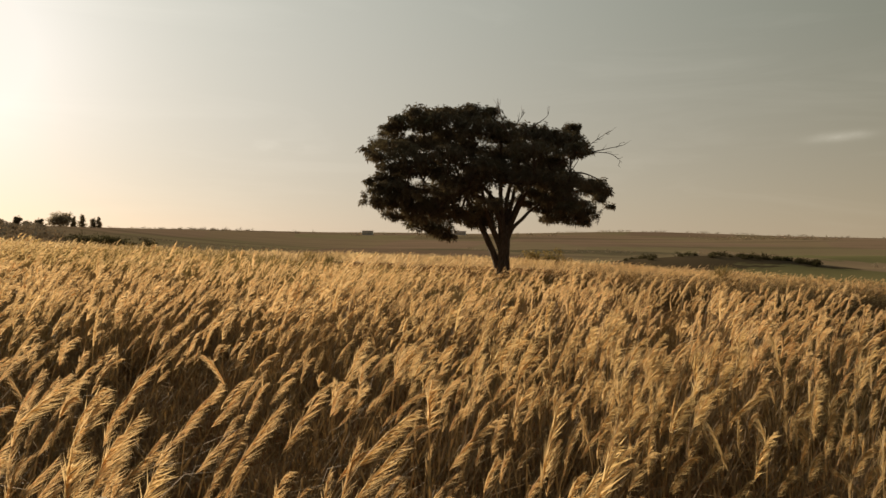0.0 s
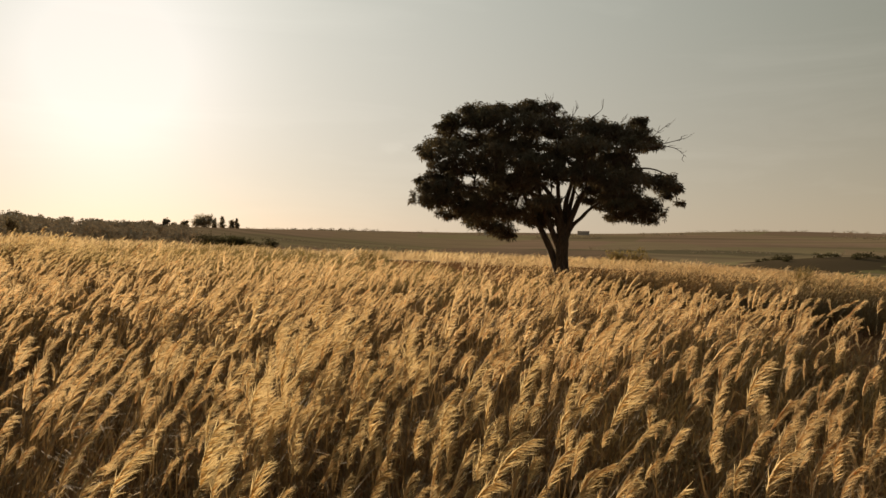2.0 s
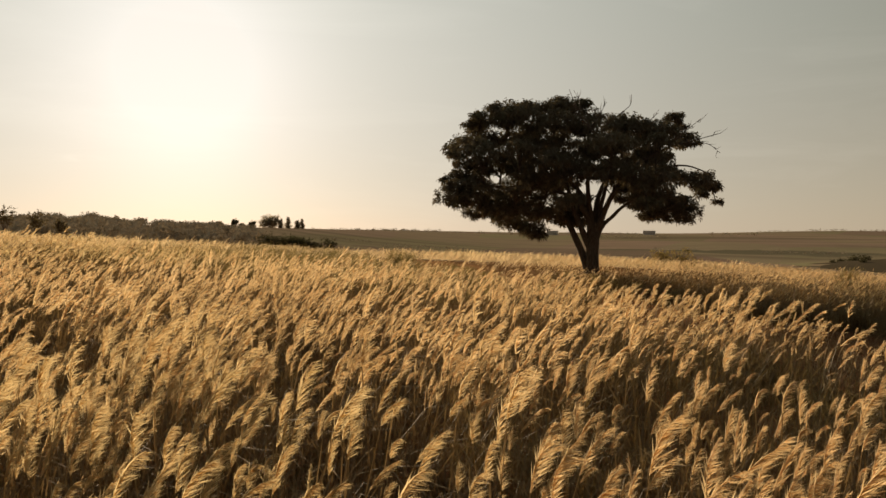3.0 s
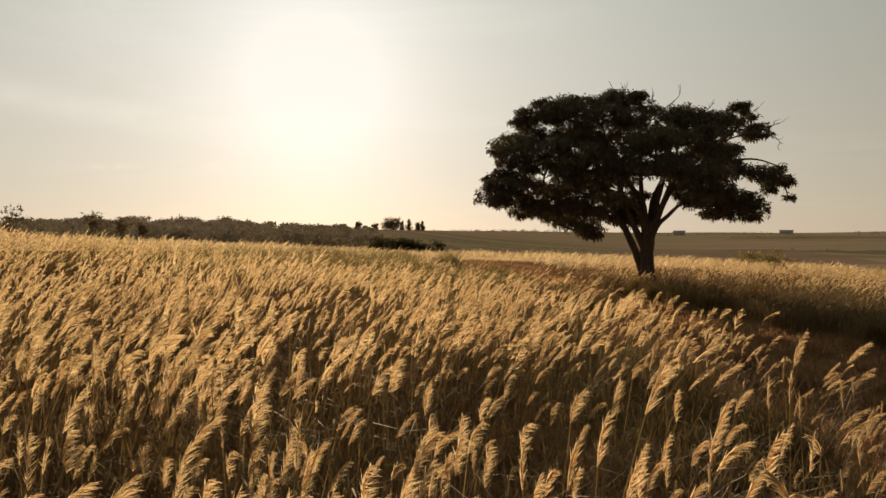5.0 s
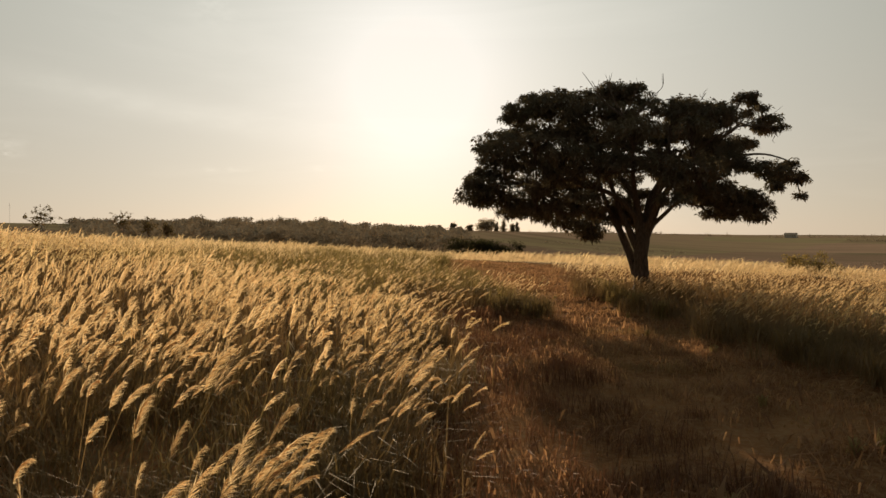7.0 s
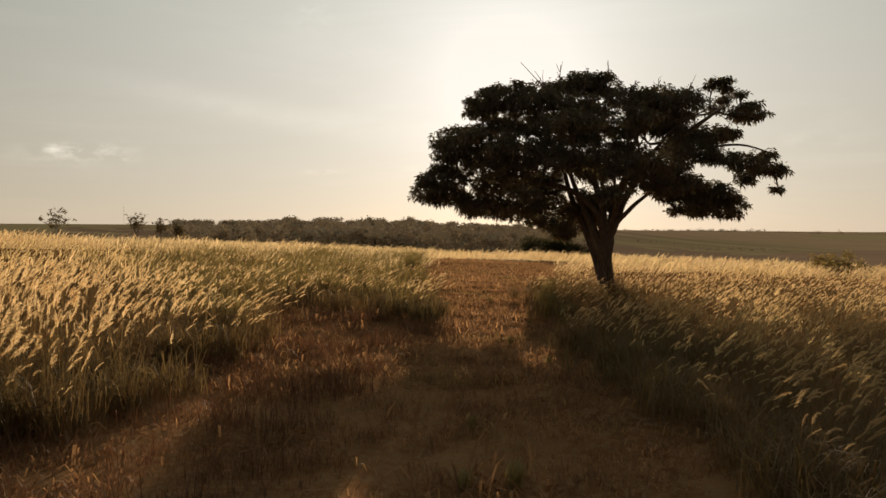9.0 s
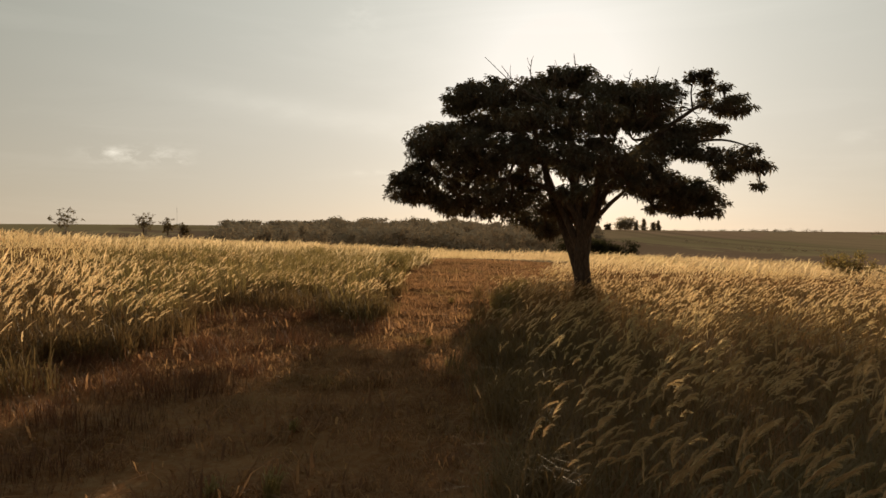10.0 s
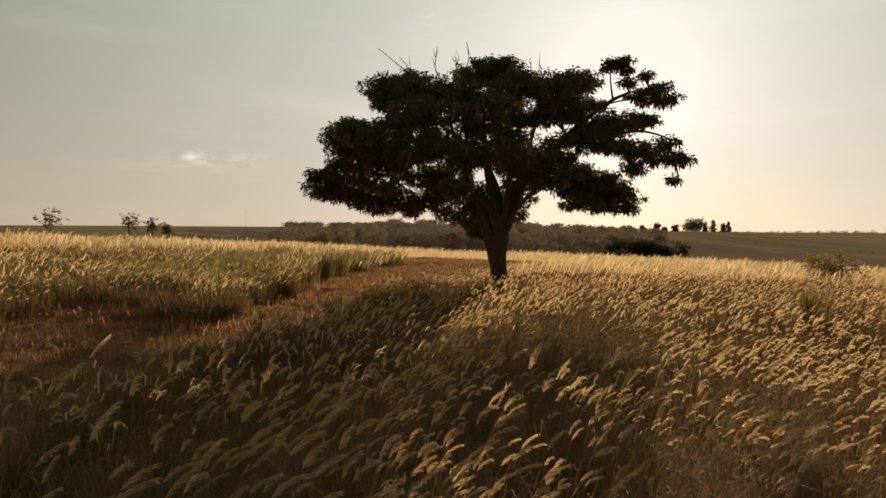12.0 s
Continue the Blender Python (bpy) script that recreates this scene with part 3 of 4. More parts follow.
def leaf_cloud(rng, centre, radius, flat, puffs, leaves, puff_size, leaf, droop=0.25):
    """Sprays of narrow leaves in a flattened, lumpy cloud; returns vertices, quads and the sprays' middles."""
    d = rng.normal(size=(puffs, 3)); d /= np.linalg.norm(d, axis=1)[:, None]
    rr = rng.random(puffs) ** 0.45
    mids = d * rr[:, None] * np.array([radius, radius, radius * flat])
    mids[:, 2] = np.where(mids[:, 2] < 0, mids[:, 2] * 0.9, mids[:, 2])
    mids += np.array(centre)
    n = puffs * leaves
    size = np.repeat(rng.uniform(0.7, 1.25, puffs), leaves) * puff_size
    o = rng.normal(size=(n, 3)); o /= np.linalg.norm(o, axis=1)[:, None]
    o[:, 2] *= 0.55
    at = np.repeat(mids, leaves, 0) + o * (size * rng.random(n) ** 0.5)[:, None]
    way_ = o + rng.normal(0, 0.5, (n, 3)); way_[:, 2] -= droop
    way_ /= np.linalg.norm(way_, axis=1)[:, None]
    across = np.cross(way_, rng.normal(0, 0.4, (n, 3)) + np.array([0, 0, 1.0])); across /= np.linalg.norm(across, axis=1)[:, None] + 1e-6
    l = leaf * rng.uniform(0.7, 1.3, n)[:, None]
    w = l * 0.5
    sag = np.zeros((n, 3)); sag[:, 2] = -0.12 * l[:, 0]
    V = np.stack([at, at + way_ * l * 0.45 - across * w / 2, at + way_ * l + sag, at + way_ * l * 0.45 + across * w / 2], 1).reshape(-1, 3)
    F = np.arange(4 * n).reshape(-1, 4)
    return V, F, mids


def sprays(rng, centre, radius, flat, count, leaf):
    """Rosettes of narrow drooping leaves at the twig ends of a flat, domed pad; returns vertices, quads and the rosettes' middles."""
    d = rng.normal(size=(count, 3)); d /= np.linalg.norm(d, axis=1)[:, None]
    d[:, 2] = np.where(d[:, 2] < 0, d[:, 2] * 0.85, d[:, 2])
    lobes = 1 + 0.16 * np.sin(3 * np.arctan2(d[:, 1], d[:, 0]) + rng.uniform(0, 6.28)) + 0.10 * np.sin(7 * np.arctan2(d[:, 1], d[:, 0]) + rng.uniform(0, 6.28))
    mids = np.array(centre) + d * (rng.random(count) ** 0.42 * lobes)[:, None] * np.array([radius, radius, radius * flat]) * 0.86
    leaves = 17
    n = count * leaves
    a = np.tile(np.arange(leaves) * 2.4, count) + np.repeat(rng.uniform(0, 6.28, count), leaves) + rng.normal(0, 0.3, n)
    rise = np.tile(np.linspace(0.75, -0.95, leaves), count) + rng.normal(0, 0.22, n)
    out = np.repeat(d * np.array([1, 1, 0]), leaves, 0) * 0.35
    way_ = np.stack([np.cos(a) * np.cos(rise), np.sin(a) * np.cos(rise), np.sin(rise)], -1) + out
    way_ /= np.linalg.norm(way_, axis=1)[:, None]
    l = (leaf * rng.uniform(0.65, 1.25, n) * np.repeat(rng.uniform(0.8, 1.2, count), leaves))[:, None]
    at = np.repeat(mids, leaves, 0) + way_ * l * 0.12 + rng.normal(0, 0.035, (n, 3))
    across = np.cross(way_, rng.normal(0, 0.35, (n, 3)) + np.array([0, 0, 1.0])); across /= np.linalg.norm(across, axis=1)[:, None] + 1e-6
    w = l * 0.34
    sag = np.zeros((n, 3)); sag[:, 2] = -0.32 * l[:, 0]
    V = np.stack([at, at + way_ * l * 0.5 - across * w / 2, at + way_ * l + sag, at + way_ * l * 0.5 + across * w / 2], 1).reshape(-1, 3)
    return V, np.arange(4 * n).reshape(-1, 4), mids


def lone_tree():
    rng = np.random.default_rng(5)
    tx, ty = TREE
    root = new("tree")
    lift = float(height(tx, ty)) - 0.05
    root.location = (tx, ty, lift)
    tagged(root, "lone broad-crowned tree with dark leaves and forking trunk", "tree")
    V, F, _ = tube([(0.05, 0, -0.1), (0.03, -0.02, 0.25), (0.0, -0.05, 1.2), (0.04, 0.0, 1.9), (0.08, 0.05, 2.7)], [0.44, 0.31, 0.265, 0.275, 0.18], 18, rng, 0.06)
    linked("trunk", V, F, [BARK], root, smooth=True)
    nodes = np.zeros((0, 3))

    def limb(points, r):
        nonlocal nodes
        V, F, line = tube(points, np.linspace(r, r * 0.3, len(points)), 10, rng, 0.05)
        linked("limb", V, F, [BARK], root, smooth=True)
        nodes = np.vstack([nodes, line[len(line) // 3:]])

    limb([(-0.05, 0.05, 0.15), (-0.5, 0.08, 1.4), (-1.12, 0.13, 2.7), (-1.7, 0.2, 3.8), (-2.4, 0.5, 5.6)], 0.20)
    limb([(-0.02, 0.0, 1.4), (-0.42, -0.1, 2.25), (-0.75, -0.3, 3.1), (-1.1, -0.7, 4.4), (-1.6, -1.0, 6.2)], 0.17)
    limb([(0.02, 0.0, 1.9), (-0.1, -0.1, 3.0), (-0.2, -0.45, 4.3), (-0.2, -0.6, 6.8)], 0.17)
    limb([(0.1, 0.05, 2.0), (0.25, 0.3, 3.2), (0.5, 0.6, 4.4), (0.9, 1.2, 6.8)], 0.15)
    limb([(0.1, 0.0, 2.1), (0.4, -0.1, 2.9), (0.85, -0.4, 3.9), (1.5, -0.9, 5.4)], 0.15)
    limb([(0.15, 0.0, 1.9), (0.42, 0.0, 2.55), (0.86, 0.05, 3.0), (1.25, 0.2, 3.4), (1.8, 0.3, 3.75), (2.6, 0.7, 3.8), (3.4, 1.2, 3.5)], 0.105)
    limb([(-0.05, 0.0, 2.0), (-0.3, -0.35, 3.1), (-1.3, -1.5, 4.0), (-4.2, -3.2, 4.2)], 0.15)
    limb([(0.1, 0.2, 2.2), (0.1, 0.55, 3.6), (0.4, 2.2, 5.0), (0.6, 3.6, 6.0)], 0.15)
    limb([(0.2, 0.1, 2.2), (0.7, 0.5, 3.8), (1.8, 1.4, 5.4), (2.9, 2.1, 6.4), (3.0, 3.2, 6.9)], 0.14)
    limb([(1.5, 1.1, 5.0), (2.8, 1.9, 5.3), (4.0, 2.5, 5.4), (5.1, 2.8, 5.0)], 0.07)
    limb([(-0.1, 0.0, 2.2), (-0.35, 0.2, 3.6), (-1.5, 0.2, 5.0), (-3.8, -0.2, 6.6)], 0.15)

    def bough(x, y, z, r):
        """A pad of foliage on its branch; z above the level of the field's datum."""
        nonlocal nodes
        z = z - lift
        leaves_v, leaves_f, mids = sprays(rng, (x, y, z), r, 0.42, int(48 * r * r + 15 * r) + 3, 0.16)
        c = np.array([x, y, z - 0.12 * r])
        reach = np.linalg.norm((nodes - c) * np.array([1, 1, 0.8]), axis=1)
        inner = np.hypot(nodes[:, 0], nodes[:, 1]) < math.hypot(x, y) + 0.3
        a = nodes[np.argmin(np.where(inner, reach, reach + 3.0))]
        mid = (a + c) / 2 + np.array([0, 0, -0.12]) + rng.normal(0, 0.1, 3)
        V, F, line = tube([a, mid, c], np.array([0.065, 0.045, 0.028]) * min(1.0, 0.35 + 0.5 * r), 6)
        nodes = np.vstack([nodes, line[3:]])
        VV, FF, base = [V], [F], len(V)
        for m in mids[rng.choice(len(mids), min(int(5 + 7 * r), len(mids)), replace=False)]:
            b = line[rng.integers(len(line) // 2, len(line))]
            V, F, _ = tube([b, (b + m) / 2 + np.array([0, 0, -0.06]), m], [0.026, 0.018, 0.007], 3)
            VV.append(V); FF.append(F + base); base += len(V)
        branch = linked("branch", np.vstack(VV), np.vstack(FF), [BARK], root, smooth=True)
        linked("foliage", leaves_v, leaves_f, [LEAF], branch)

    # the top of the crown
    bough(-0.1, 0.7, 7.98, 0.7)
    bough(-0.6, 1, 8.62, 0.52)
    bough(-0.3, -1.3, 7.18, 1.3)
    bough(1.3, -0.5, 7.34, 1.3)
    bough(1.5, -0.1, 7.5, 0.9)
    bough(-1.3, 0.8, 8.46, 1.3)
    bough(0.7, 1.5, 7.18, 0.7)
    bough(-0.5, -1.6, 7.18, 0.7)
    bough(-1.7, 1, 8.78, 0.7)
    bough(-2.1, -0.9, 7.82, 0.52)
    bough(-1.7, 1.5, 8.46, 1.3)
    bough(2.3, -0.5, 7.18, 1.3)
    bough(-1.7, 1.8, 7.5, 1.3)
    bough(-1.7, 1.9, 7.02, 0.9)
    bough(-2.7, -0.8, 7.34, 0.9)
    bough(-1.3, -2.5, 7.34, 1.3)
    bough(-2.7, 1, 8.62, 0.7)
    bough(-0.1, 3.1, 7.02, 1.3)
    bough(0.7, 3.1, 7.98, 1.3)
    bough(-2.9, -1.6, 8.14, 0.7)
    bough(-3.3, 1.5, 7.34, 0.9)
    bough(1.1, 3.5, 7.18, 0.7)
    bough(-3.8, -0.6, 7.66, 0.9)
    bough(-3, -2.5, 7.66, 1.3)
    bough(-3.7, -1.7, 7.66, 1.3)
    bough(-4, 1.5, 7.18, 1.3)
    bough(-4, 1.9, 8.62, 1.3)
    bough(-4.1, -1.7, 8.14, 0.7)
    bough(-4.9, -1.3, 7.66, 0.7)
    bough(-4.8, -1.9, 7.82, 0.52)
    bough(2.1, 5.1, 7.66, 0.52)
    bough(-5.6, 0.8, 7.5, 0.7)
    # the heavy side towards the sun
    bough(-2.4, 0.2, 4.3, 0.52)
    bough(-2.2, 1.1, 5.26, 0.9)
    bough(-2.5, 1, 3.66, 0.7)
    bough(-2.2, -1.6, 3.66, 1.3)
    bough(-2.2, -1.9, 6.54, 1.3)
    bough(-3, 0.2, 4.78, 1.3)
    bough(-2.7, 1.5, 2.54, 0.52)
    bough(-2.5, 1.8, 6.7, 1.3)
    bough(-3.2, -0.1, 5.74, 1.3)
    bough(-3.2, 0.2, 3.98, 1.3)
    bough(-2.7, -2.2, 5.1, 0.9)
    bough(-3.2, 2.1, 2.86, 1.1)
    bough(-3.3, -1.9, 6.06, 0.7)
    bough(-3.5, -1.9, 5.58, 0.7)
    bough(-4.1, 0, 4.62, 1.3)
    bough(-3.2, -2.7, 3.66, 1.3)
    bough(-4.1, -0.8, 3.5, 0.9)
    bough(-4.3, -0.8, 6.86, 1.3)
    bough(-3.7, 2.4, 3.18, 1.3)
    bough(-3.5, -2.7, 5.58, 1.3)
    bough(-4, -2.1, 3.98, 1.3)
    bough(-4.3, 1.3, 3.34, 0.9)
    bough(-2.7, -3.8, 4.3, 0.7)
    bough(-4.6, -1.9, 5.42, 0.7)
    bough(-5.1, -0.6, 4.94, 0.7)
    bough(-2.4, -4.6, 6.06, 0.9)
    bough(-4.1, -3.3, 3.82, 0.7)
    bough(-5.1, -1.6, 3.5, 0.7)
    bough(-4, -3.7, 5.9, 1.3)
    bough(-4.9, -2.5, 6.38, 1.3)
    bough(-4.9, -2.9, 5.1, 1.1)
    bough(-5.7, -0.5, 6.86, 0.9)
    bough(-5.1, -3.2, 5.58, 0.7)
    bough(-4.8, -3.8, 4.46, 1.3)
    bough(-4.9, -3.7, 4.14, 1.3)
    bough(-5.3, -3.3, 5.1, 0.52)
    bough(-5.6, -2.9, 6.06, 0.52)
    bough(-5.4, -3.5, 3.98, 0.9)
    bough(-5.1, -4, 4.62, 0.7)
    # over the fork
    bough(0.7, -0.1, 5.74, 0.7)
    bough(0.7, 0.3, 6.38, 0.7)
    bough(0.7, 0.8, 5.26, 0.9)
    bough(0.7, -0.9, 5.58, 1.3)
    bough(-1.1, 0.3, 3.98, 1.1)
    bough(-0.5, 1.1, 4.3, 0.52)
    bough(-0.3, -1.3, 6.06, 0.9)
    bough(-0.3, 1.3, 6.7, 1.3)
    bough(1.3, -0.6, 4.62, 0.52)
    bough(-0.8, 1.3, 3.18, 0.52)
    bough(-1.3, 1, 3.34, 1.3)
    bough(1.5, 0.8, 4.94, 1.3)
    bough(-1.4, 1, 3.5, 1.3)
    bough(-1.7, -1.3, 4.62, 0.7)
    bough(1, 1.9, 4.3, 0.52)
    bough(-1.6, 1.8, 5.74, 0.7)
    bough(-1.3, 2.1, 3.82, 0.9)
    bough(-0.8, -2.4, 5.58, 1.3)
    bough(1.3, 2.3, 6.86, 1.3)
    bough(-1.3, -2.4, 5.9, 0.7)
    bough(1.6, 2.3, 4.46, 1.3)
    bough(-1.1, 3.1, 4.46, 0.7)
    bough(-1.9, 2.7, 5.1, 1.3)
    bough(1, 3.2, 6.06, 0.7)
    bough(-0.3, -3.5, 5.1, 1.3)
    bough(1.8, 3.1, 6.38, 1.3)
    bough(1.5, -3.5, 5.1, 1.3)
    bough(-1.9, -3.8, 4.78, 1.3)
    bough(1.1, -4.3, 6.22, 1.3)
    bough(-1.3, -4.3, 5.58, 1.3)
    bough(-0.5, -4.5, 3.98, 0.7)
    # the open tiers across from it
    bough(2.3, 0.2, 6.22, 0.7)
    bough(2.3, -0.5, 4.46, 0.52)
    bough(1.9, 1.3, 3.98, 0.7)
    bough(2.3, 1.1, 3.5, 0.52)
    bough(2.6, 0.2, 4.94, 0.7)
    bough(2.6, -0.6, 4.3, 1.3)
    bough(2.6, 0.7, 7.5, 0.9)
    bough(2.7, 0, 7.02, 1.3)
    bough(2.9, -0.3, 5.42, 0.7)
    bough(2.6, 1.5, 5.58, 1.3)
    bough(3.1, 0.5, 4.46, 0.7)
    bough(2.7, 1.8, 4.14, 1.3)
    bough(2.4, 2.4, 3.5, 0.7)
    bough(3.4, 1, 3.82, 1.3)
    bough(2.7, -2.2, 4.94, 1.3)
    bough(2.3, 2.9, 6.22, 1.3)
    bough(3.2, 1.8, 5.42, 0.9)
    bough(3.2, 1.9, 7.98, 0.38)
    bough(3.7, 1, 4.14, 0.7)
    bough(3.5, 1.5, 3.66, 1.3)
    bough(2.7, -3, 6.38, 0.9)
    bough(3.5, 2.1, 8.14, 0.38)
    bough(2.3, -3.5, 4.62, 0.7)
    bough(2.6, 3.4, 6.38, 0.7)
    bough(4, 1.6, 5.26, 0.7)
    bough(4, 1.6, 3.82, 0.52)
    bough(4, 1.8, 3.34, 0.52)
    bough(2.4, -4, 3.82, 0.7)
    bough(4.7, 1.1, 4.62, 0.38)
    bough(3.9, 2.9, 7.02, 0.7)
    bough(4.7, 1.3, 4.46, 0.38)
    bough(4.5, 1.8, 5.1, 0.9)
    bough(2.9, 4, 6.38, 0.52)
    bough(3.7, 3.4, 7.34, 0.52)
    bough(4.7, 2.4, 4.94, 0.7)
    bough(4.8, 2.6, 5.42, 0.52)
    bough(3.7, 4.2, 7.02, 0.52)
    bough(5.1, 2.7, 4.94, 0.52)
    # the loose ends of the tiers
    bough(4.3, 3.7, 7, 0.36)
    bough(4.1, 3.4, 7.35, 0.4)
    bough(3.7, 3, 7.75, 0.38)
    bough(3.4, 2, 8.1, 0.42)
    bough(3.3, 2.6, 7.55, 0.4)
    bough(3.5, 2.2, 7.85, 0.38)
    bough(3, 4.4, 6.5, 0.5)
    bough(2.6, 4.2, 6.6, 0.5)
    bough(-5.4, -1.3, 7.5, 0.55)
    bough(-5, -0.8, 7.6, 0.6)
    bough(-6.3, -0.9, 6.5, 0.5)
    bough(-6, -1.5, 6.1, 0.5)
    bough(-5.8, -3.2, 4.9, 0.45)
    bough(5.3, 2.2, 4.2, 0.3)
    bough(5.2, 2.9, 4.85, 0.4)

    def dead(points, r, twigs, long=0.5):
        V, F, line = tube(points, np.linspace(r, 0.008, len(points)), 6)
        VV, FF, base = [V], [F], len(V)
        for _ in range(twigs):
            i = rng.integers(len(line) // 3, len(line) - 1)
            tan = line[i + 1] - line[i]; tan /= np.linalg.norm(tan)
            d = tan + rng.normal(0, 0.5, 3); d /= np.linalg.norm(d)
            l = long * rng.uniform(0.5, 1.4)
            V, F, _ = tube([line[i], line[i] + d * l * 0.5 + rng.normal(0, 0.04, 3), line[i] + d * l + np.array([0, 0, 0.08])], [0.013, 0.009, 0.004], 5)
            VV.append(V); FF.append(F + base); base += len(V)
        linked("dead_branch", np.vstack(VV), np.vstack(FF), [TWIG], root, smooth=True)

    dead([(2.2, 0.0, 5.5), (3.1, -0.6, 5.9), (4.2, -1.4, 6.1), (5.1, -2.2, 6.25)], 0.045, 6)
    dead([(3.9, -1.2, 6.05), (4.7, -1.4, 5.95), (5.2, -1.5, 5.55)], 0.02, 4, 0.35)
    dead([(3.1, -0.6, 5.8), (3.7, -1.7, 6.3), (4.4, -2.7, 6.8)], 0.025, 6)
    dead([(0.2, -2.2, 6.4), (-0.2, -3.4, 6.95), (-0.5, -4.7, 7.8)], 0.026, 4, 0.3)
    dead([(0.1, -2.4, 6.6), (-0.35, -3.2, 7.05), (-0.5, -3.9, 7.65)], 0.022, 5, 0.3)
    dead([(0.1, -2.4, 6.6), (-0.3, -2.6, 7.4), (-0.46, -2.4, 8.1)], 0.024, 4, 0.3)
    dead([(0.1, -2.2, 6.7), (0.4, -2.3, 7.1), (0.75, -2.62, 7.6)], 0.022, 7, 0.3)
    dead([(0.5, -2.2, 6.6), (1.3, -2.7, 7.1), (1.7, -2.9, 7.4), (1.76, -3.05, 7.8)], 0.020, 2, 0.25)
    dead([(1.6, -0.5, 6.8), (2.3, -0.9, 7.0), (2.76, -1.34, 7.3)], 0.018, 4, 0.3)


lone_tree()


# ---- distance: woods, trees, houses ----
def far_tree(name, x, y, tall, wide, label, shape="round", seed=0, leaf=0.55):
    rng = np.random.default_rng(seed)
    root = new(name)
    root.location = (x, y, float(height(x, y)) - 0.1)
    tall = tall - float(height(x, y))        # given as the height of its top
    tagged(root, label, "tree" if "shrub" not in name else "shrub")
    V, F, _ = tube([(0, 0, -0.3), (0.05, 0, tall * 0.3), (0.1, 0.1, tall * 0.75)], [k * tall * (1.0 if shape == "round" else 0.4) for k in (0.03, 0.022, 0.008)], 7)
    linked("trunk", V, F, [BARK], root, smooth=True)
    VV, FF, base = [], [], 0
    if shape == "round":
        spots = [(0, 0, 0.5, 1.0), (0, 0, 0.25, 0.95)] + [(0.55 * math.cos(a), 0.55 * math.sin(a), rng.uniform(0.10, 0.66), 0.6) for a in np.arange(0, 6.28, 0.9)]
        for px, py, pz, s in spots:
            V, F, _ = leaf_cloud(rng, (px * wide / 2, py * wide / 2, pz * tall), wide / 2 * s * 0.8, 1.05 * tall / wide if s > 0.9 else 0.8, 30, 18, wide * 0.085, leaf)
            VV.append(V); FF.append(F + base); base += len(V)
    else:
        for pz in np.linspace(0.02, 0.97, 15):
            r = wide / 2 * (1 - pz ** 2.5) * rng.uniform(0.65, 1.05)
            V, F, _ = leaf_cloud(rng, (rng.normal(0, 0.1) * wide, rng.normal(0, 0.1) * wide, pz * tall), max(r, 0.15), 1.0, int(2 + 5 * r), 15, 0.35 + 0.2 * r, leaf * 0.8)
            VV.append(V); FF.append(F + base); base += len(V)
    linked("crown", np.vstack(VV), np.vstack(FF), [SHRUB_LEAF if name == "shrub" else HAZED_TREE_LEAF], root)
    return root


def polar(x0, y0, bearing, dist):
    return x0 - dist * math.sin(radians(bearing)), y0 + dist * math.cos(radians(bearing))


def distance():
    rng = np.random.default_rng(23)
    far_tree("tree", -470.6, 804.6, 22.8, 30, "large rounded tree beside poplars, grey in haze", seed=1, leaf=1.7)
    for k, (x, y, top, wide) in enumerate([(-459.4, 811.1, 16.2, 7), (-451.4, 815.7, 18.6, 9), (-442.2, 820.8, 14.6, 9), (-437.0, 824.4, 16.0, 8)]):
        tagged(far_tree("poplar", x, y, top, wide, "slender upright poplar in a far row", "tall", 30 + k, 1.3), group="row of poplars")
    for k, (x, y, top, wide) in enumerate([(-506.5, 782.1, 18.0, 9), (-488.8, 793.5, 15.0, 9), (-520.4, 772.8, 14.2, 8), (-499.1, 787.0, 11.0, 7), (-533.0, 765.0, 11.5, 8)]):
        far_tree("tree", x, y, top, wide, "small lone tree on a far ridge", seed=50 + k, leaf=1.2)
    for k, (dx, dy, top, wide) in enumerate([(-4, -2, 2.7, 9), (0, 0, 2.3, 8), (3.5, 2, 1.9, 8), (7, 4, 1.4, 7), (-1, 4, 2.2, 8)]):
        far_tree("shrub", -83 + dx, 165 + dy, top, wide, "dense dark shrub below the crest of the field", seed=60 + k, leaf=0.42)
    # the wood along the far side of the dale
    VV, FF, base = [], [], 0
    for k in range(360):
        b = 33.0 + 29 * rng.random() ** 0.9
        d = rng.uniform(290, 590)
        x, y = polar(12, 12, b, d)
        z = float(height(x, y))
        lump = 1 + 0.22 * math.sin(b * 1.9) + 0.16 * math.sin(b * 5.3 + 1.0)
        crest = 0.0035 + 0.0125 * smoothstep(31, 47, b) * smoothstep(65, 52, b) * lump          # how the tops stand against the sky
        tall = min(max(2.7 + d * crest - z, 4.0), 13.0) * rng.uniform(0.80, 1.04)
        wide_ = rng.uniform(5.0, 9.0)
        for h, w in ((0.70, 0.85), (0.32, 1.05)):
            V, F, _ = leaf_cloud(rng, (x + rng.normal(0, 1.2), y + rng.normal(0, 1.2), z + tall * h), wide_ * w * 0.75, 0.36 * tall / wide_ / w, 13, 12, 1.5, 1.45)
            VV.append(V); FF.append(F + base); base += len(V)
    ob = linked("woodland", np.vstack(VV), np.vstack(FF), [HAZED_FAR_LEAF])
    tagged(ob, "uneven belt of woodland along the far slope", "woodland", kind="stuff")


distance()


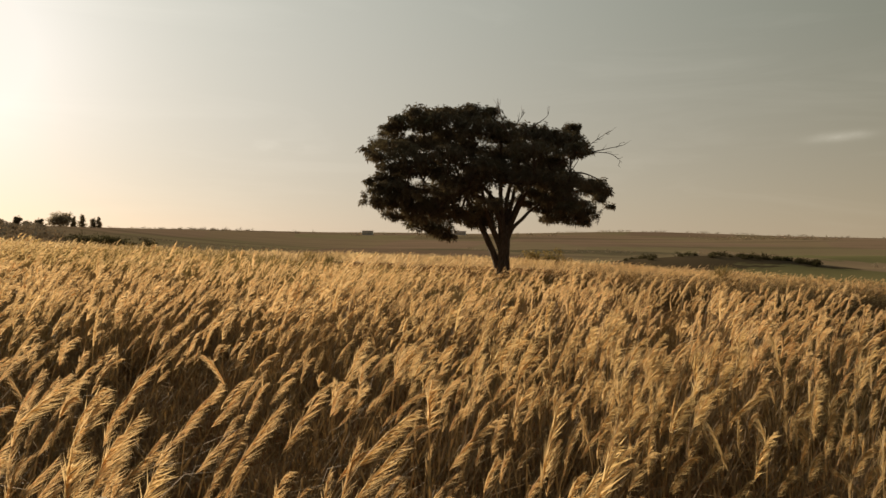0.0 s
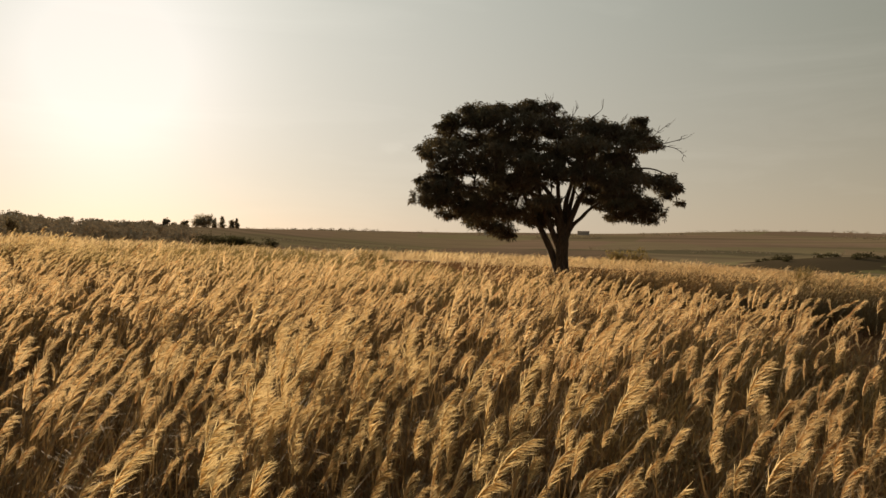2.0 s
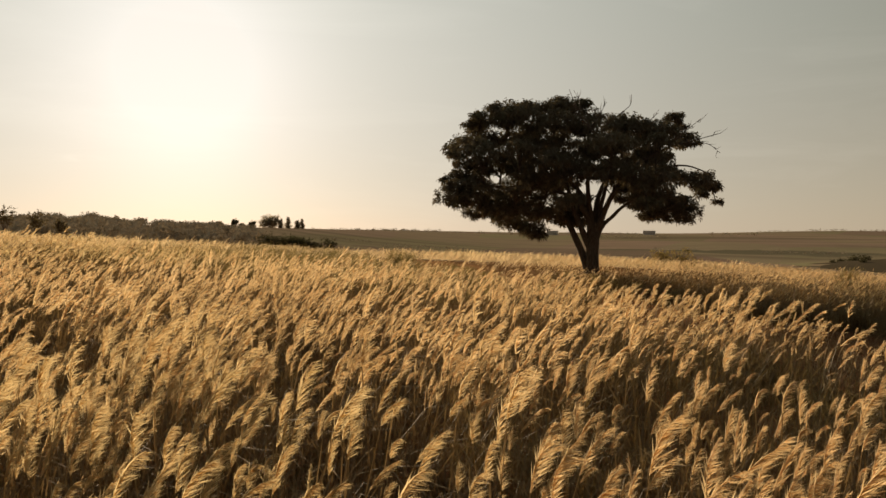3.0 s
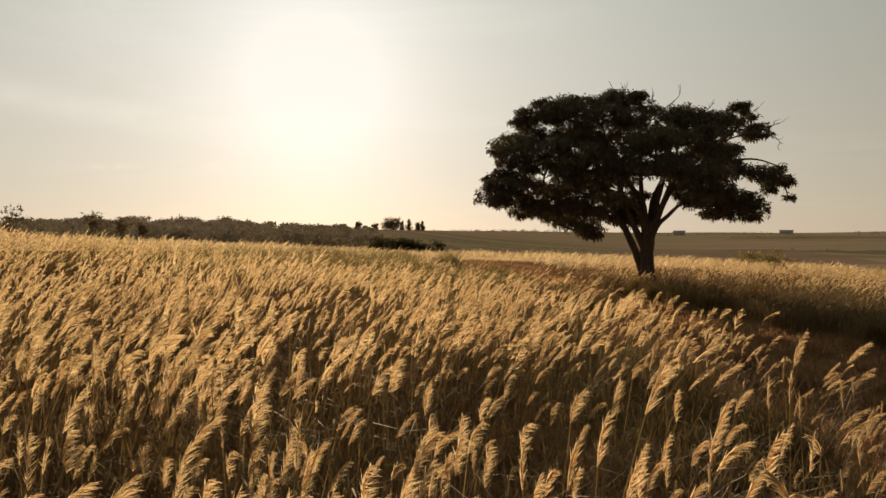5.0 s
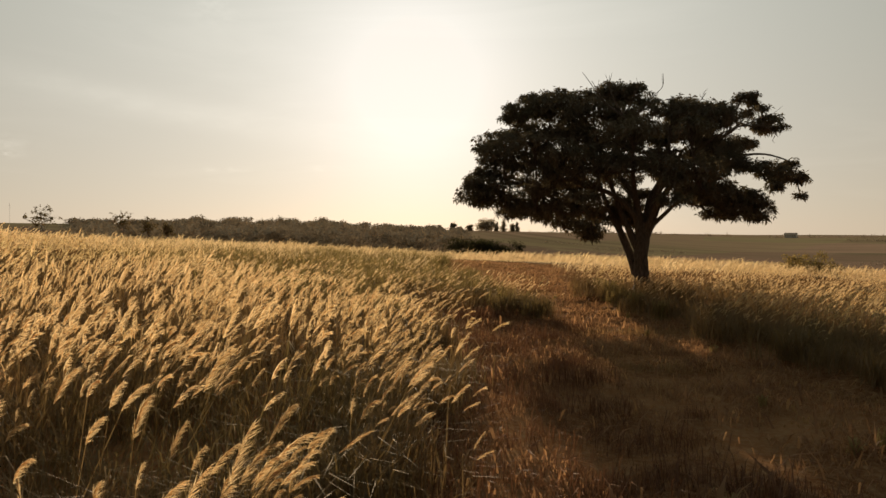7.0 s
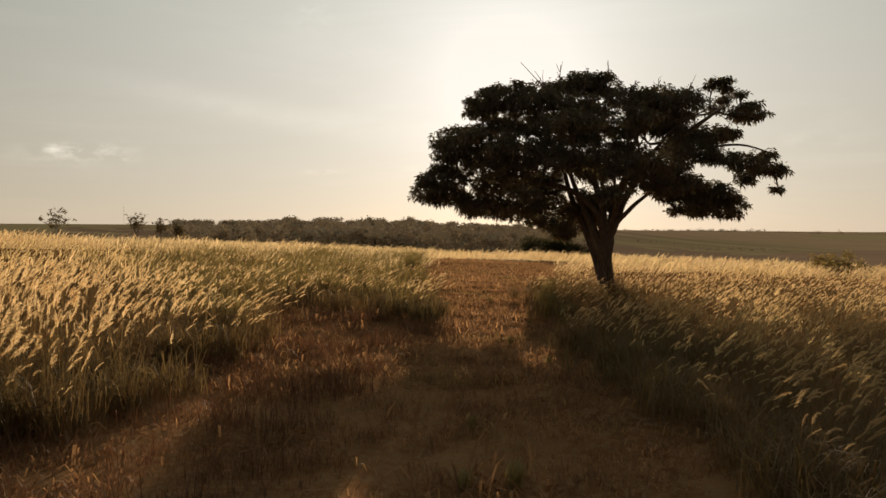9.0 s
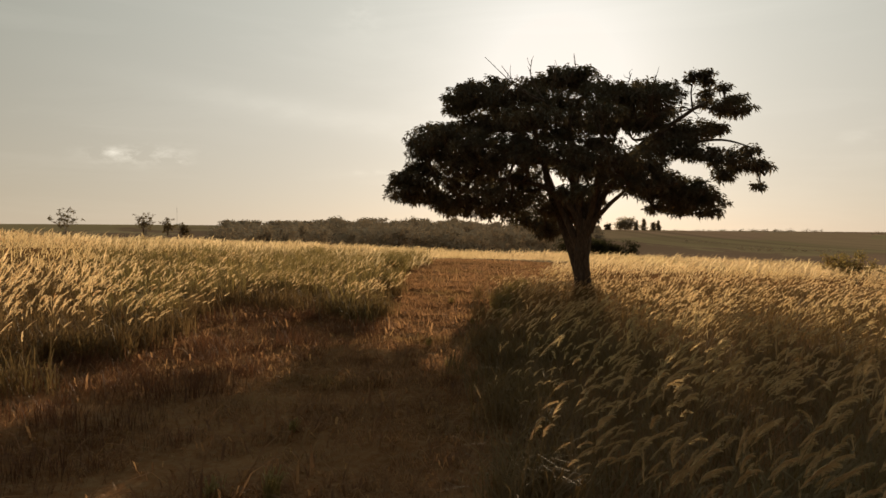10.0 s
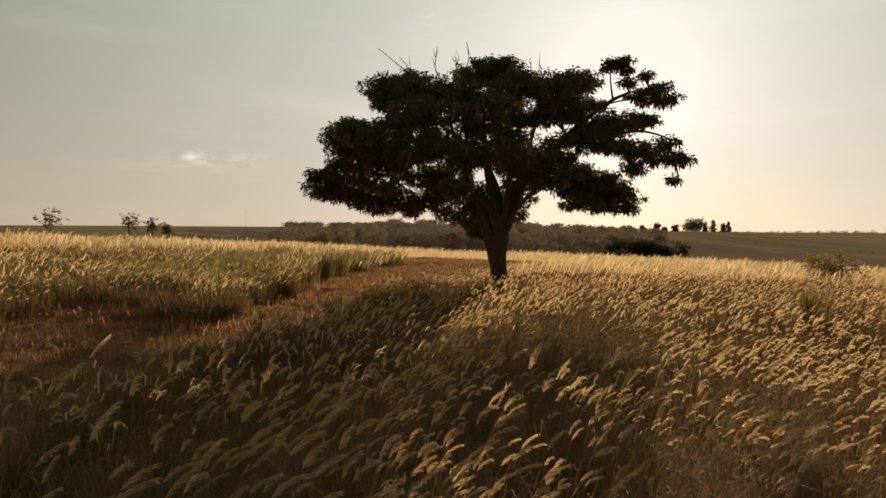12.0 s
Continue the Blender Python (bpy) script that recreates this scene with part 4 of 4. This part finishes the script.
def house(x, y, w, d, h, label):
    root = new("house")
    root.location = (x, y, float(height(x, y)) - 0.3)
    tagged(root, label, "house", group="houses on the far ridge")
    bm = bmesh.new()
    bmesh.ops.create_cube(bm, size=1, matrix=Matrix.Translation((0, 0, h / 2)) @ Matrix.Diagonal((w, d, h, 1)))
    part("wall", bm, WALL, root)
    bm = bmesh.new()
    bmesh.ops.create_cube(bm, size=1, matrix=Matrix.Translation((0, 0, h + 0.6)) @ Matrix.Diagonal((w + 1, d + 1, 1.2, 1)))
    for v in bm.verts:
        if v.co.z > h + 0.6:
            v.co.y *= 0.15
    part("roof", bm, ROOF, root)
    for k in range(5):
        bm = bmesh.new()
        bmesh.ops.create_cube(bm, size=1, matrix=Matrix.Translation(((k - 2) * w / 5.4, -d / 2 - 0.02, h * 0.55)) @ Matrix.Diagonal((1.6, 0.1, 2.0, 1)))
        part("window", bm, ROOF, root)
    return root


house(-229, 1498, 21, 14, 9.5, "long pale farm building on the skyline")
house(-38, 1498, 23, 14, 9.5, "broad pale farm building on the skyline")


def mast(x, y, tall):
    root = new("mast")
    root.location = (x, y, float(height(x, y)) - 0.2)
    tagged(root, "thin steel radio mast far off on the ridge", "mast")
    V, F, _ = tube([(0, 0, 0), (0, 0, tall * 0.5), (0, 0, tall)], [0.14, 0.11, 0.06], 8)
    linked("pole", V, F, [STEEL], root, smooth=True)
    for z in (0.78, 0.9):
        bm = bmesh.new()
        bmesh.ops.create_cube(bm, size=1, matrix=Matrix.Translation((0, 0, tall * z)) @ Matrix.Diagonal((1.6, 0.3, 0.4, 1)))
        part("crossarm", bm, STEEL, root)


mast(-895, 425, 30)


# ---- plants that stand out of the grass ----
WEED = leafy("weed_leaf", (0.10, 0.075, 0.035), (0.20, 0.15, 0.07), (0.12, 0.11, 0.04), 0.4, 0.02, 0.5)


def weed(x, y, top, wide, seed):
    """A tall forked weed with clusters of drying leaves on its twigs."""
    rng = np.random.default_rng(seed)
    z = float(height(x, y))
    tall = top - z
    root = new("weed")
    root.location = (x, y, z - 0.05)
    tagged(root, "tall dry weed with sparse leaf clusters above the grass", "weed", group="tall weeds on the knoll")
    VV, FF, base, LV, LF, lb = [], [], 0, [], [], 0
    for _ in range(13):
        a, r = rng.uniform(0, 6.28), wide / 2 * rng.uniform(0.15, 1.0)
        tip = np.array([math.cos(a) * r, math.sin(a) * r, tall * (1.0 - 0.26 * (2 * r / wide) ** 2) * rng.uniform(0.9, 1.0)])
        V, F, line = tube([(rng.normal(0, 0.05), rng.normal(0, 0.05), 0), (tip[0] * 0.25, tip[1] * 0.25, tall * 0.5), tip], [0.014, 0.010, 0.005], 5)
        VV.append(V); FF.append(F + base); base += len(V)
        for k in range(4):
            c = line[-1 - k] + rng.normal(0, 0.11, 3)
            V, F, _ = leaf_cloud(rng, c, 0.05, 0.9, 2, 5, 0.05, 0.13)
            LV.append(V); LF.append(F + lb); lb += len(V)
    linked("stalk", np.vstack(VV), np.vstack(FF), [TWIG], root, smooth=True)
    linked("leaves", np.vstack(LV), np.vstack(LF), [WEED], root)


weed(-27.1, 30.9, 4.05, 1.8, 1)
weed(-26.8, 35.3, 3.85, 1.3, 2)
weed(-25.9, 36.4, 3.6, 0.9, 3)
weed(-24.8, 36.9, 3.2, 0.6, 4)


def tussock(x, y, tall, blades, seed, label, group):
    """A fan of arching blades."""
    rng = np.random.default_rng(seed)
    V, T = [], []
    for _ in range(blades):
        a, l = rng.uniform(0, 6.28), tall * rng.uniform(0.6, 1.15)
        at = np.array([rng.normal(0, 0.16 * tall), rng.normal(0, 0.16 * tall), 0])
        out = np.array([math.cos(a), math.sin(a), 0]) * rng.uniform(0.1, 0.6) + np.array([0.12, 0.06, 0])
        side = np.array([-math.sin(a), math.cos(a), 0]) * rng.uniform(0.004, 0.008)
        pts = [at, at + out * l * 0.25 + np.array([0, 0, l * 0.5]), at + out * l * 0.65 + np.array([0, 0, l * 0.85]), at + out * l * 1.1 + np.array([0, 0, l * rng.uniform(0.6, 0.98)])]
        j = len(V)
        for p_, w in zip(pts, (1.0, 1.1, 0.8, 0.1)):
            V.extend([p_ - side * w, p_ + side * w])
        for k in range(3):
            T.extend([(j + 2 * k, j + 2 * k + 1, j + 2 * k + 3), (j + 2 * k, j + 2 * k + 3, j + 2 * k + 2)])
    ob = linked("grass_tussock", np.array(V), np.array(T), [GREEN])
    ob.location = (x, y, float(height(x, y) - sunk(x, y)) - 0.02)
    tagged(ob, label, "grass tussock", group=group)


for k, (x, y, tall, n) in enumerate([(3.5, 28.9, 0.5, 120), (2.8, 29.7, 0.65, 160), (3.9, 28.5, 0.4, 90), (-1.3, 33.4, 0.85, 240), (-2.3, 34.6, 0.9, 260),
                                     (-0.5, 33.0, 0.8, 160), (-6.2, 38.2, 1.2, 240), (3.4, 34.6, 0.75, 220), (4.3, 33.2, 0.8, 240), (5.2, 32.1, 0.7, 220), (6.4, 31.0, 0.65, 200), (2.2, 36.6, 0.7, 200), (-5.0, 36.8, 1.15, 240), (13.2, 39.6, 1.25, 260)]):
    tussock(x, y, tall, n, 80 + k, "yellow-green grass tussock at the edge of the track", "green tussocks")
for k, (x, y, tall, n) in enumerate([(12.4, 20.75, 0.30, 60), (12.1, 20.3, 0.22, 40), (9.0, 26.4, 0.22, 40), (10.8, 22.0, 0.18, 36), (7.2, 27.6, 0.2, 36), (5.6, 30.6, 0.2, 36),
                                     (2.0, 33.4, 0.22, 36), (11.4, 17.6, 0.25, 44)]):
    tussock(x, y, tall, n, 120 + k, "small yellow-green tuft growing on the bare track", "small tufts")


def bush(x, y, tall, wide, seed):
    rng = np.random.default_rng(seed)
    root = new("bush")
    root.location = (x, y, float(height(x, y)) - 0.05)
    tagged(root, "low green bush standing in the dry grass", "bush")
    VV, FF, base = [], [], 0
    for _ in range(7):
        tip = np.array([rng.normal(0, wide * 0.22), rng.normal(0, wide * 0.22), tall * rng.uniform(0.6, 0.95)])
        V, F, _ = tube([(0, 0, 0), tip * np.array([0.4, 0.4, 0.5]), tip], [0.02, 0.014, 0.006], 5)
        VV.append(V); FF.append(F + base); base += len(V)
    linked("stem", np.vstack(VV), np.vstack(FF), [TWIG], root, smooth=True)
    V, F, _ = leaf_cloud(rng, (0, 0, tall * 0.6), wide / 2, 0.8 * tall / wide, 60, 22, 0.2, 0.14, -0.2)
    linked("leaves", V, F, [GREEN], root)


bush(7.0, 56.0, 1.7, 2.6, 1)
bush(5.6, 57.5, 1.5, 1.8, 2)


def hedges():
    """Bushes and hedge lines scattered over the far fields."""
    rng = np.random.default_rng(61)
    VV, FF, base = [], [], 0
    rows = []
    for _ in range(34):
        b, d = rng.uniform(-48, 30), 330 + 1200 * rng.random() ** 1.3
        rows.append((b, d, rng.uniform(-0.25, 0.25), rng.integers(2, 20), rng.uniform(0.0035, 0.007) * d ** 0.97))
    rows += [(-6 - 3.2 * k, 1880 + 12 * (k % 3), 0.0, 9, 4.5 + k % 2) for k in range(9)]        # tree lines on the skyline
    for b, d, a, n, r0 in rows:
        x0, y0 = polar(6, 34, b, d)
        a += radians(b)
        for k in range(n):
            x, y = x0 + k * r0 * 1.7 * math.cos(a) + rng.normal(0, r0 * 0.5), y0 + k * r0 * 1.7 * math.sin(a) + rng.normal(0, r0)
            r = r0 * rng.uniform(0.5, 1.1)
            V, F, _ = leaf_cloud(rng, (x, y, float(height(x, y)) + r * 0.45), r, 0.75, 8, 9, r * 0.35, r * 0.32)
            VV.append(V); FF.append(F + base); base += len(V)
    ob = linked("hedgerows", np.vstack(VV), np.vstack(FF), [HAZED_FAR_LEAF])
    tagged(ob, "hedges and bushes dotted over far valley fields", "hedge", kind="stuff")


hedges()


def scrub():
    """The dark, bushy bank down in the valley."""
    rng = np.random.default_rng(67)
    VV, FF, base = [], [], 0
    for k in range(62):
        b = -25.5 + 15 * rng.random() ** 2.2
        x, y = polar(6, 34, b, 395 + rng.normal(0, 9))
        r = rng.uniform(1.0, 2.6) * (1.7 if k % 12 == 0 else 1.0)
        V, F, _ = leaf_cloud(rng, (x, y, float(height(x, y)) + r * 0.4), r, 0.6, 12, 12, 1.2, 0.9)
        VV.append(V); FF.append(F + base); base += len(V)
    ob = linked("scrub", np.vstack(VV), np.vstack(FF), [SHRUB_LEAF])
    tagged(ob, "dark scrub along a bank in the valley", "scrub", kind="stuff")


scrub()


def red_tufts():
    """Taller reddish growth in the bay beside the track."""
    rng = np.random.default_rng(71)
    x, y = scatter(rng, 20000, (-8, 18, 9, 44))
    ok = bare(x, y) & (rng.random(len(x)) < np.clip(0.42 * (x + 0.35 * y < 15.2 + 2.4 * smoothstep(26, 20, y) + 0.8 * ripple(x, y, 3, 72)) * (y + 0.4 * x < 30) + 0.04 + 0.7 * ripple(x, y, 1.0, 73), 0, 1))
    x, y = x[ok], y[ok]
    bay = (x + 0.35 * y < 15.2 + 2.4 * smoothstep(26, 20, y) + 0.8 * ripple(x, y, 3, 72)) & (y + 0.4 * x < 30)
    low = [tuft(rng, 22, rng.uniform(0.09, 0.20), 0.13, 0.009, 1.4) for _ in range(6)]
    knee = [tuft(rng, 32, rng.uniform(0.18, 0.33), 0.16, 0.0055, 0.9) for _ in range(8)]
    for name, kinds, mat, which, label in (("reddish_grass", knee, RED, bay, "knee-high reddish-brown grass beside the track"),
                                           ("short_grass", low, SHORT, ~bay, "low tufts of straw-coloured grass on the track")):
        px, py = x[which], y[which]
        m = len(px)
        size = rng.lognormal(0, 0.25, m) * np.clip(1 + 0.5 * ripple(px, py, 1.3, 74), 0.4, 1.4)
        ob = planted(name, kinds, px, py, height(px, py) - sunk(px, py) - 0.01, rng.uniform(0, 6.28, m), size, np.zeros(m), [mat], rng)
        tagged(ob, label, "grass", kind="stuff")


red_tufts()
